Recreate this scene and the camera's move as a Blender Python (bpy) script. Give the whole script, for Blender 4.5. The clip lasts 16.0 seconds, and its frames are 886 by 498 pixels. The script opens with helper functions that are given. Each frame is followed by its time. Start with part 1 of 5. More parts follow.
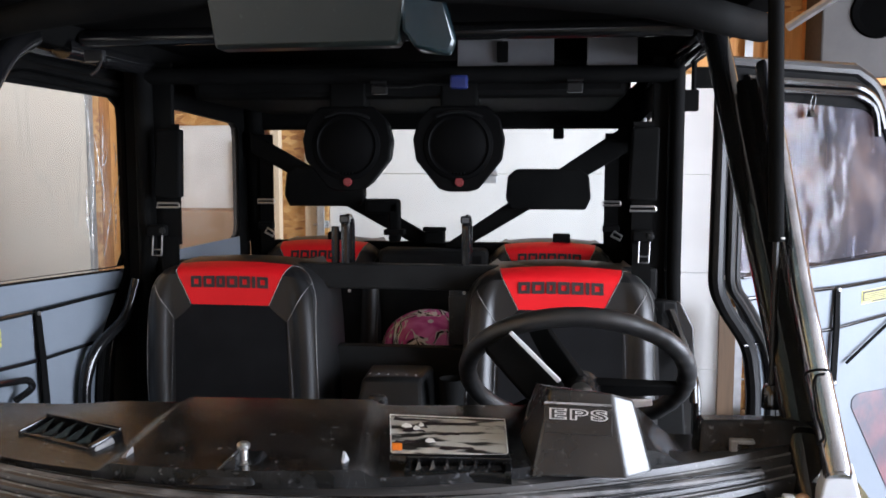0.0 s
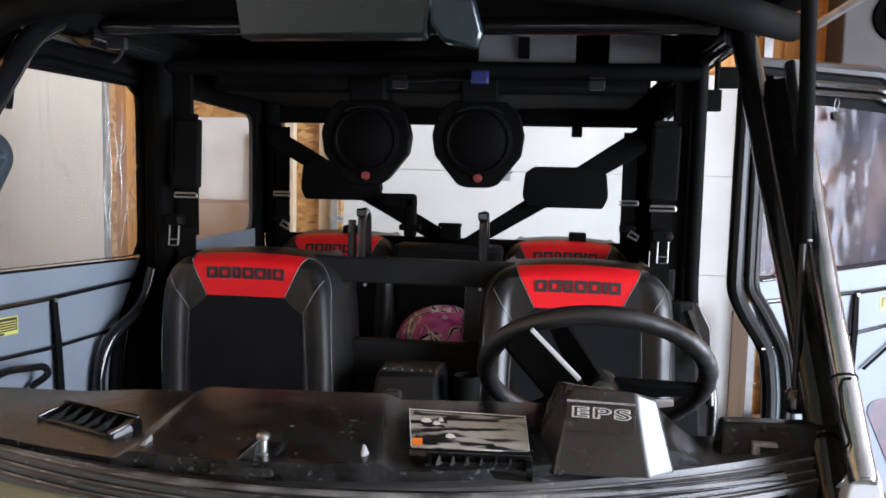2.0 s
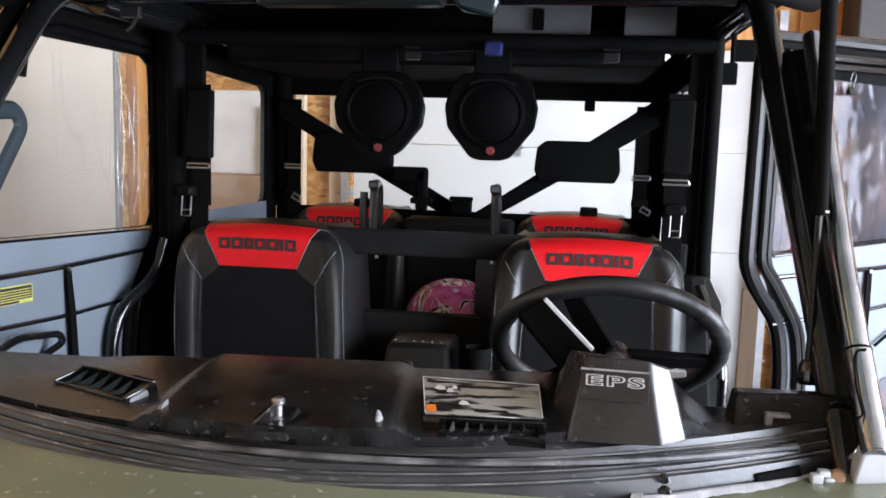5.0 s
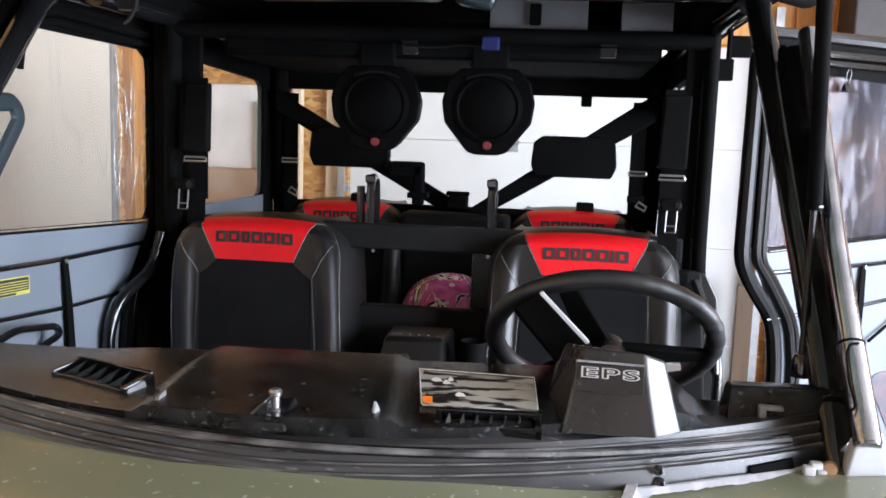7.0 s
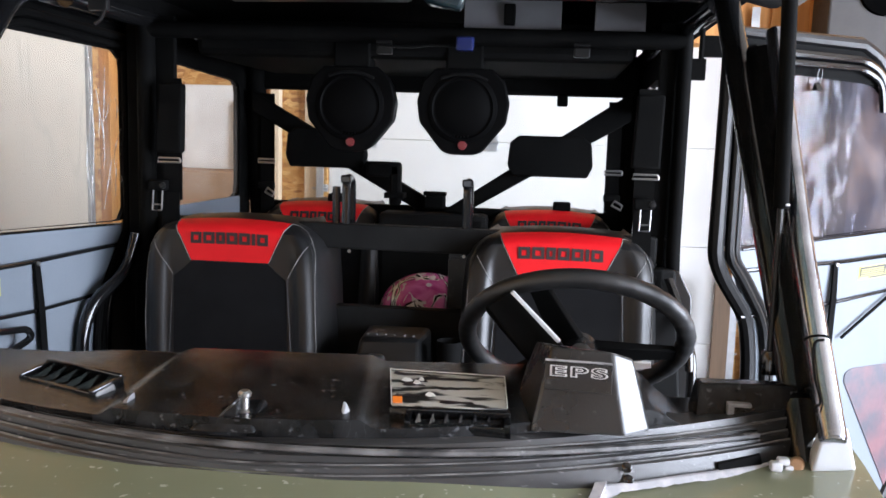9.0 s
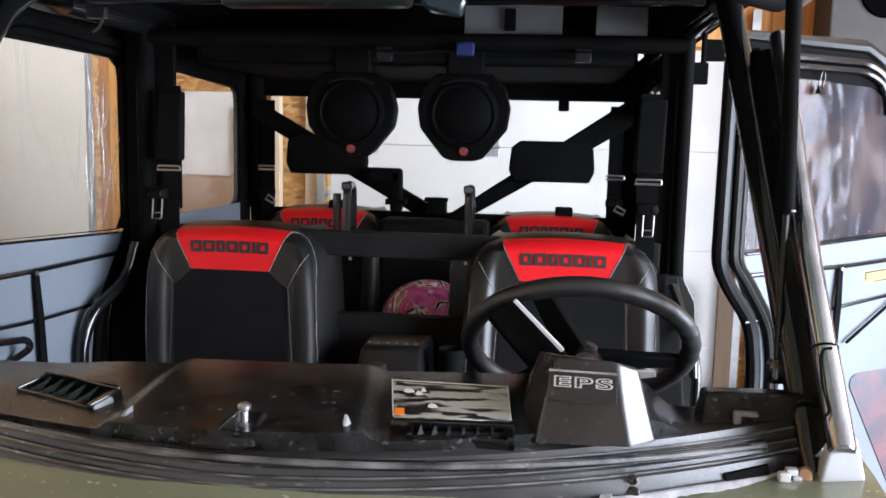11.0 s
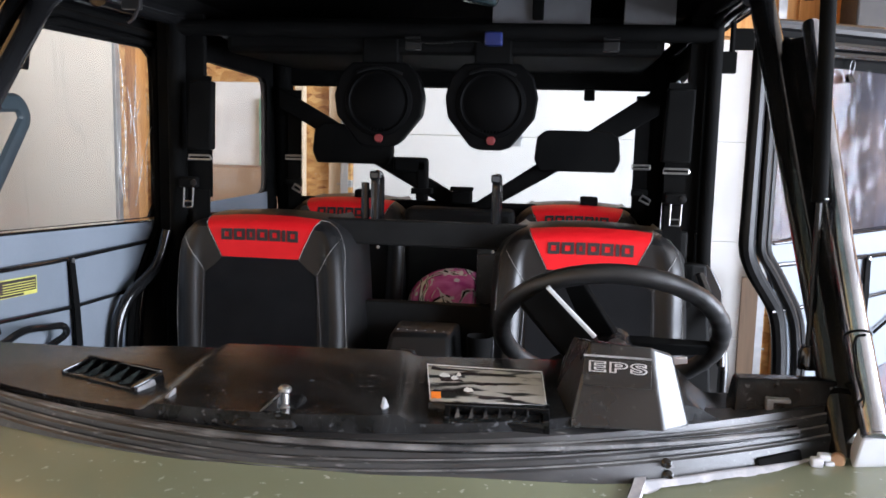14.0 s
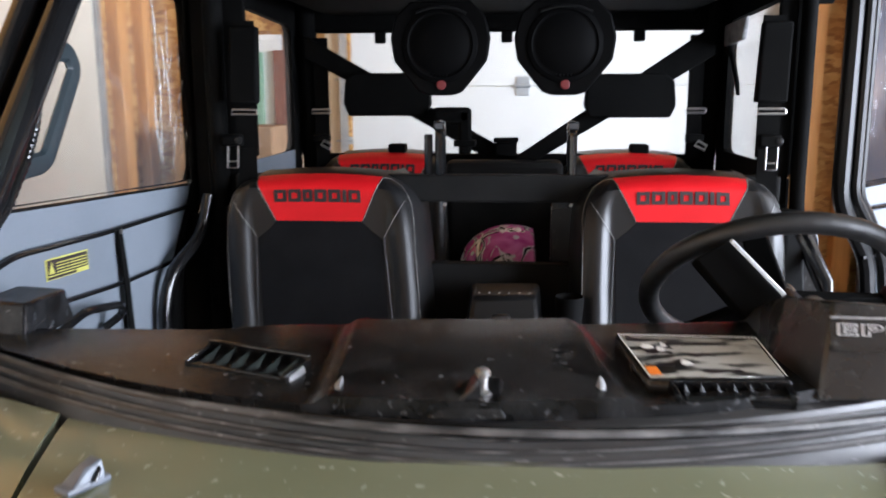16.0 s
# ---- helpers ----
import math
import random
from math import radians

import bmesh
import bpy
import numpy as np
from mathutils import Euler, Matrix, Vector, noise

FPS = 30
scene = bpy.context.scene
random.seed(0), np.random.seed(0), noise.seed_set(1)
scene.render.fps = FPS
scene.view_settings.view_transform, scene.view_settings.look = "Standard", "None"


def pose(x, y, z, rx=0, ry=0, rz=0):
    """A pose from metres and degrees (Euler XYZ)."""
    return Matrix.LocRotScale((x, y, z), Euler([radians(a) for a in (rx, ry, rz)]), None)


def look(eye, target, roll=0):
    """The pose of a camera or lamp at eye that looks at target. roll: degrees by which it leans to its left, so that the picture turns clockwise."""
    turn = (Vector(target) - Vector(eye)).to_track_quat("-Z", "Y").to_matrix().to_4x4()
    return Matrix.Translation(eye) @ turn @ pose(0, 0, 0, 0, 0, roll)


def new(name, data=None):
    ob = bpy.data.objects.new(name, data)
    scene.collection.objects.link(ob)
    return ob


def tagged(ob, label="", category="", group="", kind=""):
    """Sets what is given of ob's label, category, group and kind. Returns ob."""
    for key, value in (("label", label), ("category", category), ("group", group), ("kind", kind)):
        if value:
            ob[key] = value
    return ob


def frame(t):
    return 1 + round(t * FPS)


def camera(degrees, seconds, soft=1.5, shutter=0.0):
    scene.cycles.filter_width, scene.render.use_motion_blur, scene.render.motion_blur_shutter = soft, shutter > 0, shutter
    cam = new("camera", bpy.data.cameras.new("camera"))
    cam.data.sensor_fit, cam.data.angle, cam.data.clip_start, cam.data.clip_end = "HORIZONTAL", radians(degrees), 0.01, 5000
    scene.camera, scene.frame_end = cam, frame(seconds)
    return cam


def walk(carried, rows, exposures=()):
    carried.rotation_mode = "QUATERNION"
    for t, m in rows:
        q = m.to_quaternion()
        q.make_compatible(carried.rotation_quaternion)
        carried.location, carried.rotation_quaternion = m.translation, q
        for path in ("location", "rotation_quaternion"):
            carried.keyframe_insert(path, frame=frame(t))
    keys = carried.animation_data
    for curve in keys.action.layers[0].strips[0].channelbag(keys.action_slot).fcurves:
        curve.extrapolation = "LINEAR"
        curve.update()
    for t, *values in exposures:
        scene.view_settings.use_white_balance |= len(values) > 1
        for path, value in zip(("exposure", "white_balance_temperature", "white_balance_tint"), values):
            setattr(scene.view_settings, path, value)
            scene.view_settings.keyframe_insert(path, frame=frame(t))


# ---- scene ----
cam = camera(55.5, 16.0, soft=1.6, shutter=0.6)
PATH = [
    (0, (0.404, -0.283, 1.609), (0.15, 1.691, 1.42), 0.1),
    (0.5, (0.401, -0.287, 1.605), (0.138, 1.686, 1.403), 0.3),
    (1, (0.402, -0.286, 1.605), (0.136, 1.686, 1.4), 0.6),
    (1.5, (0.394, -0.282, 1.605), (0.129, 1.69, 1.402), 0.9),
    (2, (0.382, -0.277, 1.603), (0.107, 1.694, 1.408), 1.3),
    (2.5, (0.363, -0.275, 1.597), (0.07, 1.693, 1.392), 1.7),
    (3, (0.345, -0.266, 1.593), (0.035, 1.697, 1.37), 1.9),
    (3.5, (0.349, -0.259, 1.591), (0.023, 1.701, 1.359), 2.0),
    (4, (0.358, -0.265, 1.59), (0.016, 1.692, 1.359), 2.1),
    (4.2, (0.363, -0.268, 1.59), (0.032, 1.69, 1.356), 1.9),
    (6.3, (0.376, -0.291, 1.588), (0.111, 1.675, 1.333), 2.1),
    (6.5, (0.374, -0.29, 1.588), (0.104, 1.675, 1.335), 2.2),
    (7, (0.373, -0.287, 1.586), (0.091, 1.676, 1.328), 2.0),
    (7.5, (0.378, -0.284, 1.583), (0.121, 1.682, 1.321), 2.4),
    (8, (0.388, -0.284, 1.585), (0.139, 1.684, 1.323), 1.7),
    (8.5, (0.389, -0.284, 1.586), (0.151, 1.685, 1.327), 1.7),
    (9, (0.392, -0.286, 1.587), (0.15, 1.683, 1.33), 1.8),
    (11.5, (0.39, -0.268, 1.596), (0.146, 1.701, 1.35), 1.3),
    (12, (0.39, -0.275, 1.601), (0.152, 1.695, 1.353), 1.3),
    (12.5, (0.388, -0.278, 1.598), (0.147, 1.693, 1.354), 1.3),
    (13, (0.378, -0.278, 1.593), (0.115, 1.688, 1.34), 1.2),
    (13.5, (0.374, -0.284, 1.59), (0.096, 1.68, 1.331), 1.3),
    (14, (0.368, -0.292, 1.588), (0.08, 1.668, 1.318), 1.4),
    (14.5, (0.356, -0.301, 1.585), (0.06, 1.658, 1.31), 1.9),
    (14.9, (0.333, -0.313, 1.569), (0.045, 1.643, 1.267), 2.7),
    (15, (0.323, -0.324, 1.566), (0.027, 1.629, 1.252), 2.8),
    (15.2, (0.291, -0.321, 1.559), (-0.034, 1.621, 1.209), 2.4),
    (15.5, (0.221, -0.282, 1.548), (-0.091, 1.66, 1.187), 1.0),
    (15.7, (0.148, -0.234, 1.551), (-0.134, 1.709, 1.165), -0.5),
    (16, (0.036, -0.158, 1.56), (-0.133, 1.801, 1.19), -0.2),
]
walk(cam, [(t, look(eye, target, roll)) for t, eye, target, roll in PATH], [(0.0, 0.03), (2.5, 0.05), (4.0, 0.10), (6.5, 0.24), (9.0, 0.24), (11.5, 0.17), (13.0, 0.19), (14.0, 0.26), (15.3, 0.38), (16.0, 0.30)])

# ---- world, light ----
world = bpy.data.worlds.new("world")
scene.world = world
world.use_nodes = True
wn = world.node_tree.nodes
sky = wn.new("ShaderNodeTexSky")
sky.sky_type = "NISHITA"
sky.sun_disc = False
sky.sun_elevation = radians(38)
sky.sun_rotation = radians(236)
world.node_tree.links.new(sky.outputs[0], wn["Background"].inputs[0])
wn["Background"].inputs[1].default_value = 0.12

sun = new("sun", bpy.data.lights.new("sun", "SUN"))
sun.data.energy, sun.data.angle, sun.data.color = 3.0, radians(0.5), (1.0, 0.95, 0.88)
sun.matrix_world = look((-9, -6, 10), (-9 + 3.0, -6 + 2.0, 10 - 4.0))

DAY = (0.77, 0.84, 1.0)
sidelight = new("side_doorway_daylight", bpy.data.lights.new("side_doorway_daylight", "AREA"))
sidelight.data.shape, sidelight.data.size, sidelight.data.size_y = "RECTANGLE", 5.5, 3.3
sidelight.data.energy, sidelight.data.color = 1640, DAY
sidelight.matrix_world = look((5.45, -0.3, 1.70), (0.0, -0.3, 1.70))
# Weak fill lamp added behind the camera to lift the hood and cowl.
frontlight = new("front_fill_light", bpy.data.lights.new("front_fill_light", "AREA"))
frontlight.data.shape, frontlight.data.size, frontlight.data.size_y = "RECTANGLE", 2.6, 2.3
frontlight.data.energy, frontlight.data.color = 36, DAY
frontlight.matrix_world = look((-0.2, -6.9, 1.3), (-0.2, 0.0, 1.3))

# ---- materials ----


def tree(name):
    m = bpy.data.materials.new(name)
    m.use_nodes = True
    return m, m.node_tree.nodes, m.node_tree.links, m.node_tree.nodes["Principled BSDF"]


def surf(name, a, b=None, rough=0.5, rough2=None, metal=0.0, scale=8.0, fine=60.0, bump=0.1, dist=0.002, coat=0.0, spec=0.5, stretch=(1, 1, 1), detail=4.0, contrast=(0.35, 0.65)):
    """A surface with colour a drifting to b by a large noise, and a fine noise for relief and gloss."""
    m, n, l, p = tree(name)
    b = b or tuple(c * 0.75 for c in a)
    tc = n.new("ShaderNodeTexCoord")
    mp = n.new("ShaderNodeMapping")
    mp.inputs["Scale"].default_value = stretch
    l.new(tc.outputs["Object"], mp.inputs[0])
    big, small = n.new("ShaderNodeTexNoise"), n.new("ShaderNodeTexNoise")
    for node, s in ((big, scale), (small, fine)):
        node.inputs["Scale"].default_value = s
        node.inputs["Detail"].default_value = detail
        l.new(mp.outputs[0], node.inputs["Vector"])
    ramp = n.new("ShaderNodeValToRGB")
    ramp.color_ramp.elements[0].position, ramp.color_ramp.elements[1].position = contrast
    ramp.color_ramp.elements[0].color = (*a, 1)
    ramp.color_ramp.elements[1].color = (*b, 1)
    l.new(big.outputs[0], ramp.inputs[0])
    l.new(ramp.outputs[0], p.inputs["Base Color"])
    mr = n.new("ShaderNodeMapRange")
    mr.inputs["To Min"].default_value = rough
    mr.inputs["To Max"].default_value = rough2 if rough2 is not None else min(1, rough + 0.15)
    l.new(small.outputs[0], mr.inputs["Value"])
    l.new(mr.outputs[0], p.inputs["Roughness"])
    p.inputs["Metallic"].default_value = metal
    p.inputs["Specular IOR Level"].default_value = spec
    p.inputs["Coat Weight"].default_value = coat
    p.inputs["Coat Roughness"].default_value = 0.15
    if bump:
        bp = n.new("ShaderNodeBump")
        bp.inputs["Strength"].default_value = bump
        bp.inputs["Distance"].default_value = dist
        l.new(small.outputs[0], bp.inputs["Height"])
        l.new(bp.outputs[0], p.inputs["Normal"])
    return m


def ridges(n, l, tc, stretch, scale, width, weight):
    """Thin wandering lines, for scratches and folds: where a stretched noise passes its middle."""
    mp = n.new("ShaderNodeMapping")
    mp.inputs["Scale"].default_value = stretch
    mp.inputs["Rotation"].default_value = (0.35, 0.1, 0.5)
    l.new(tc.outputs["Object"], mp.inputs[0])
    no, gate = n.new("ShaderNodeTexNoise"), n.new("ShaderNodeTexNoise")
    no.inputs["Scale"].default_value, no.inputs["Detail"].default_value = scale, 0.5
    gate.inputs["Scale"].default_value = scale * 1.7
    l.new(mp.outputs[0], no.inputs["Vector"])
    l.new(tc.outputs["Object"], gate.inputs["Vector"])
    off, mag = n.new("ShaderNodeMath"), n.new("ShaderNodeMath")
    off.operation, off.inputs[1].default_value = "SUBTRACT", 0.5
    mag.operation = "ABSOLUTE"
    l.new(no.outputs[0], off.inputs[0])
    l.new(off.outputs[0], mag.inputs[0])
    mr = n.new("ShaderNodeMapRange")
    mr.inputs["From Max"].default_value = width
    mr.inputs["To Min"].default_value, mr.inputs["To Max"].default_value = weight, 0.0
    l.new(mag.outputs[0], mr.inputs["Value"])
    g = n.new("ShaderNodeMapRange")
    g.inputs["From Min"].default_value, g.inputs["From Max"].default_value = 0.42, 0.62
    l.new(gate.outputs[0], g.inputs["Value"])
    mul = n.new("ShaderNodeMath")
    mul.operation = "MULTIPLY"
    l.new(mr.outputs[0], mul.inputs[0])
    l.new(g.outputs[0], mul.inputs[1])
    return mul


def dusty(name, base, dust, rough, amount=0.5, scale=5.0, speck=220.0, bump=0.25, stretch=(1, 1, 1), scratch=0.0, worst=0.4):
    """Moulded plastic with a film of dust in cloudy patches and pale specks and scuffs."""
    m, n, l, p = tree(name)
    tc = n.new("ShaderNodeTexCoord")
    mp = n.new("ShaderNodeMapping")
    mp.inputs["Scale"].default_value = stretch
    l.new(tc.outputs["Object"], mp.inputs[0])
    cloud, grain, spots = n.new("ShaderNodeTexNoise"), n.new("ShaderNodeTexNoise"), n.new("ShaderNodeTexNoise")
    for node, s, d in ((cloud, scale, 6), (grain, speck, 3), (spots, 70, 3)):
        node.inputs["Scale"].default_value, node.inputs["Detail"].default_value = s, d
        l.new(mp.outputs[0], node.inputs["Vector"])
    r1 = n.new("ShaderNodeMapRange")
    r1.inputs["From Min"].default_value, r1.inputs["From Max"].default_value = 0.4, 0.75
    r1.inputs["To Max"].default_value = amount
    l.new(cloud.outputs[0], r1.inputs["Value"])
    r2 = n.new("ShaderNodeMapRange")
    r2.inputs["From Min"].default_value, r2.inputs["From Max"].default_value = 0.64, 0.74
    r2.inputs["To Max"].default_value = 0.5
    l.new(spots.outputs[0], r2.inputs["Value"])
    add = n.new("ShaderNodeMath")
    add.operation, add.use_clamp = "ADD", True
    l.new(r1.outputs[0], add.inputs[0])
    l.new(r2.outputs[0], add.inputs[1])
    if scratch:
        lines = ridges(n, l, tc, (6, 1.0, 2), 16.0, 0.010, scratch)
        more = n.new("ShaderNodeMath")
        more.operation, more.use_clamp = "ADD", True
        l.new(add.outputs[0], more.inputs[0])
        l.new(lines.outputs[0], more.inputs[1])
        add = more
    mix = n.new("ShaderNodeMixRGB")
    mix.inputs[1].default_value, mix.inputs[2].default_value = (*base, 1), (*dust, 1)
    l.new(add.outputs[0], mix.inputs[0])
    l.new(mix.outputs[0], p.inputs["Base Color"])
    r3 = n.new("ShaderNodeMapRange")
    r3.inputs["To Min"].default_value, r3.inputs["To Max"].default_value = rough, min(1, rough + worst)
    l.new(add.outputs[0], r3.inputs["Value"])
    l.new(r3.outputs[0], p.inputs["Roughness"])
    bp = n.new("ShaderNodeBump")
    bp.inputs["Strength"].default_value, bp.inputs["Distance"].default_value = bump, 0.001
    l.new(grain.outputs[0], bp.inputs["Height"])
    l.new(bp.outputs[0], p.inputs["Normal"])
    return m


def vinyl(name, haze, tint=(0.95, 0.96, 0.95), dust=(0.62, 0.6, 0.57), scale=3.0, stretch=(1, 1, 1), low=0.35, high=0.75, streak=0.0, stain=None):
    """Clear sheet with wrinkles, gloss and a cloudy film of dust, stained in two tones if given."""
    m, n, l, p = tree(name)
    tc = n.new("ShaderNodeTexCoord")
    mp = n.new("ShaderNodeMapping")
    mp.inputs["Scale"].default_value = stretch
    l.new(tc.outputs["Object"], mp.inputs[0])
    cloud = n.new("ShaderNodeTexNoise")
    cloud.inputs["Scale"].default_value, cloud.inputs["Detail"].default_value = scale, 5
    cloud.inputs["Distortion"].default_value = 0.6
    l.new(mp.outputs[0], cloud.inputs["Vector"])
    mr = n.new("ShaderNodeMapRange")
    mr.inputs["From Min"].default_value, mr.inputs["From Max"].default_value = low, high
    mr.inputs["To Min"].default_value, mr.inputs["To Max"].default_value = haze * 0.25, haze
    l.new(cloud.outputs[0], mr.inputs["Value"])
    # Hazy lines along the folds paint their streaky sheen into the film.
    fold = ridges(n, l, tc, (3.0, 5.0, 1.1), 1.3, 0.012, streak)
    haze_sum = n.new("ShaderNodeMath")
    haze_sum.operation, haze_sum.use_clamp = "ADD", True
    l.new(mr.outputs[0], haze_sum.inputs[0])
    l.new(fold.outputs[0], haze_sum.inputs[1])
    p.inputs["Base Color"].default_value = (*dust, 1)
    p.inputs["Roughness"].default_value = 0.6
    clear = n.new("ShaderNodeBsdfTransparent")
    clear.inputs[0].default_value = (*tint, 1)
    if stain:
        blot = n.new("ShaderNodeTexNoise")
        blot.inputs["Scale"].default_value, blot.inputs["Detail"].default_value, blot.inputs["Roughness"].default_value = 3.4, 7, 0.62
        l.new(tc.outputs["Object"], blot.inputs["Vector"])
        for socket, tones in ((clear.inputs[0], stain[:2]), (p.inputs["Base Color"], stain[2:])):
            ramp = n.new("ShaderNodeValToRGB")
            ends = ramp.color_ramp.elements
            ends[0].position, ends[1].position = 0.40, 0.60
            ends[0].color, ends[1].color = (*tones[0], 1), (*tones[1], 1)
            l.new(blot.outputs[0], ramp.inputs[0])
            l.new(ramp.outputs[0], socket)
    body = n.new("ShaderNodeMixShader")
    l.new(haze_sum.outputs[0], body.inputs[0])
    l.new(clear.outputs[0], body.inputs[1])
    l.new(p.outputs[0], body.inputs[2])
    gloss = n.new("ShaderNodeBsdfGlossy")
    gloss.inputs["Roughness"].default_value = 0.08
    wr = n.new("ShaderNodeTexNoise")
    wr.inputs["Scale"].default_value = 7
    l.new(mp.outputs[0], wr.inputs["Vector"])
    bp = n.new("ShaderNodeBump")
    bp.inputs["Strength"].default_value, bp.inputs["Distance"].default_value = 0.6, 0.01
    l.new(wr.outputs[0], bp.inputs["Height"])
    l.new(bp.outputs[0], gloss.inputs["Normal"])
    fr = n.new("ShaderNodeLayerWeight")
    fr.inputs["Blend"].default_value = 0.5
    pw = n.new("ShaderNodeMath")
    pw.operation = "POWER"
    pw.inputs[1].default_value = 4.0
    l.new(fr.outputs["Facing"], pw.inputs[0])
    ml = n.new("ShaderNodeMath")
    ml.operation = "MULTIPLY_ADD"
    ml.inputs[1].default_value, ml.inputs[2].default_value = 0.3, 0.01
    l.new(pw.outputs[0], ml.inputs[0])
    top = n.new("ShaderNodeMixShader")
    l.new(ml.outputs[0], top.inputs[0])
    l.new(body.outputs[0], top.inputs[1])
    l.new(gloss.outputs[0], top.inputs[2])
    l.new(top.outputs[0], n["Material Output"].inputs["Surface"])
    return m


def osb(name, a, b, c):
    """Strand board: short overlapping flakes of three tones."""
    m, n, l, p = tree(name)
    tc = n.new("ShaderNodeTexCoord")
    mp = n.new("ShaderNodeMapping")
    mp.inputs["Scale"].default_value = (14, 14, 30)
    mp.inputs["Rotation"].default_value = (0.3, 0.2, 0.5)
    l.new(tc.outputs["Object"], mp.inputs[0])
    vo = n.new("ShaderNodeTexVoronoi")
    vo.inputs["Scale"].default_value = 1.6
    l.new(mp.outputs[0], vo.inputs["Vector"])
    ramp = n.new("ShaderNodeValToRGB")
    ramp.color_ramp.elements[0].color, ramp.color_ramp.elements[1].color = (*a, 1), (*c, 1)
    mid = ramp.color_ramp.elements.new(0.5)
    mid.color = (*b, 1)
    sep = n.new("ShaderNodeSeparateColor")
    l.new(vo.outputs["Color"], sep.inputs[0])
    l.new(sep.outputs[0], ramp.inputs[0])
    no = n.new("ShaderNodeTexNoise")
    no.inputs["Scale"].default_value = 2.2
    l.new(tc.outputs["Object"], no.inputs["Vector"])
    mul = n.new("ShaderNodeMixRGB")
    mul.blend_type = "MULTIPLY"
    mul.inputs[0].default_value = 0.4
    l.new(ramp.outputs[0], mul.inputs[1])
    l.new(no.outputs[0], mul.inputs[2])
    l.new(mul.outputs[0], p.inputs["Base Color"])
    p.inputs["Roughness"].default_value = 0.7
    bp = n.new("ShaderNodeBump")
    bp.inputs["Strength"].default_value, bp.inputs["Distance"].default_value = 0.3, 0.002
    l.new(sep.outputs[1], bp.inputs["Height"])
    l.new(bp.outputs[0], p.inputs["Normal"])
    return m


def timber(name, a, b):
    """Sawn softwood with long grain along the height and a few knots."""
    m, n, l, p = tree(name)
    tc = n.new("ShaderNodeTexCoord")
    mp = n.new("ShaderNodeMapping")
    mp.inputs["Scale"].default_value = (30, 30, 1.6)
    l.new(tc.outputs["Object"], mp.inputs[0])
    no = n.new("ShaderNodeTexNoise")
    no.inputs["Scale"].default_value, no.inputs["Detail"].default_value, no.inputs["Distortion"].default_value = 1.5, 6, 1.2
    l.new(mp.outputs[0], no.inputs["Vector"])
    ramp = n.new("ShaderNodeValToRGB")
    ramp.color_ramp.elements[0].position, ramp.color_ramp.elements[1].position = 0.3, 0.7
    ramp.color_ramp.elements[0].color, ramp.color_ramp.elements[1].color = (*a, 1), (*b, 1)
    l.new(no.outputs[0], ramp.inputs[0])
    l.new(ramp.outputs[0], p.inputs["Base Color"])
    p.inputs["Roughness"].default_value = 0.65
    bp = n.new("ShaderNodeBump")
    bp.inputs["Strength"].default_value, bp.inputs["Distance"].default_value = 0.2, 0.002
    l.new(no.outputs[0], bp.inputs["Height"])
    l.new(bp.outputs[0], p.inputs["Normal"])
    return m


M_DASH = dusty("dash_plastic", (0.0045, 0.0043, 0.0042), (0.135, 0.14, 0.15), 0.27, 0.13, 22.0, scratch=0.13, worst=0.0)
M_RUBBER = dusty("cowl_rubber", (0.010, 0.010, 0.0104), (0.19, 0.185, 0.183), 0.34, 0.22, 9.0, stretch=(0.4, 2, 2))
M_BLACK = surf("black_paint", (0.004, 0.004, 0.0042), (0.007, 0.007, 0.0072), 0.10, 0.18, scale=6, fine=90, bump=0.03)
M_MATTE = surf("black_matte", (0.0027, 0.0027, 0.0027), (0.0045, 0.0045, 0.0043), 0.65, 0.85, scale=10, fine=200, bump=0.2, dist=0.0006, spec=0.03)
M_PANEL = surf("cab_panel", (0.0085, 0.0085, 0.0085), (0.012, 0.012, 0.0118), 0.5, 0.7, scale=10, fine=200, bump=0.2, dist=0.0006, spec=0.06)
M_FABRIC = surf("seat_fabric", (0.0065, 0.0065, 0.007), (0.009, 0.009, 0.0096), 0.75, 0.9, scale=12, fine=420, bump=0.4, dist=0.0008, spec=0.05)
M_VINYLSEAT = surf("seat_vinyl", (0.0055, 0.0055, 0.0058), (0.009, 0.0087, 0.0087), 0.34, 0.46, scale=7, fine=330, bump=0.25, dist=0.0006, spec=0.42)
M_RED = surf("red_vinyl", (0.62, 0.009, 0.014), (0.54, 0.007, 0.011), 0.42, 0.52, scale=9, fine=380, bump=0.2, dist=0.0005, spec=0.25)
M_THREAD = surf("thread", (0.26, 0.255, 0.245), (0.16, 0.16, 0.155), 0.8, 0.9, fine=600)
M_INK = surf("lettering_black", (0.012, 0.008, 0.009), (0.02, 0.01, 0.012), 0.5, 0.6)
M_HOOD = dusty("hood_paint", (0.150, 0.158, 0.098), (0.30, 0.29, 0.235), 0.2, 0.16, 3.0, 150.0, 0.03, worst=0.3)
M_DOORSKIN = surf("door_vinyl", (0.124, 0.142, 0.163), (0.104, 0.122, 0.141), 0.5, 0.65, scale=3, fine=160, bump=0.15, dist=0.001)
M_CLEAR = vinyl("clear_vinyl", 0.07, scale=2.2, streak=0.08)
M_REARCLEAR = vinyl("rear_side_vinyl", 0.09, scale=3.0, dust=(0.6, 0.5, 0.42))
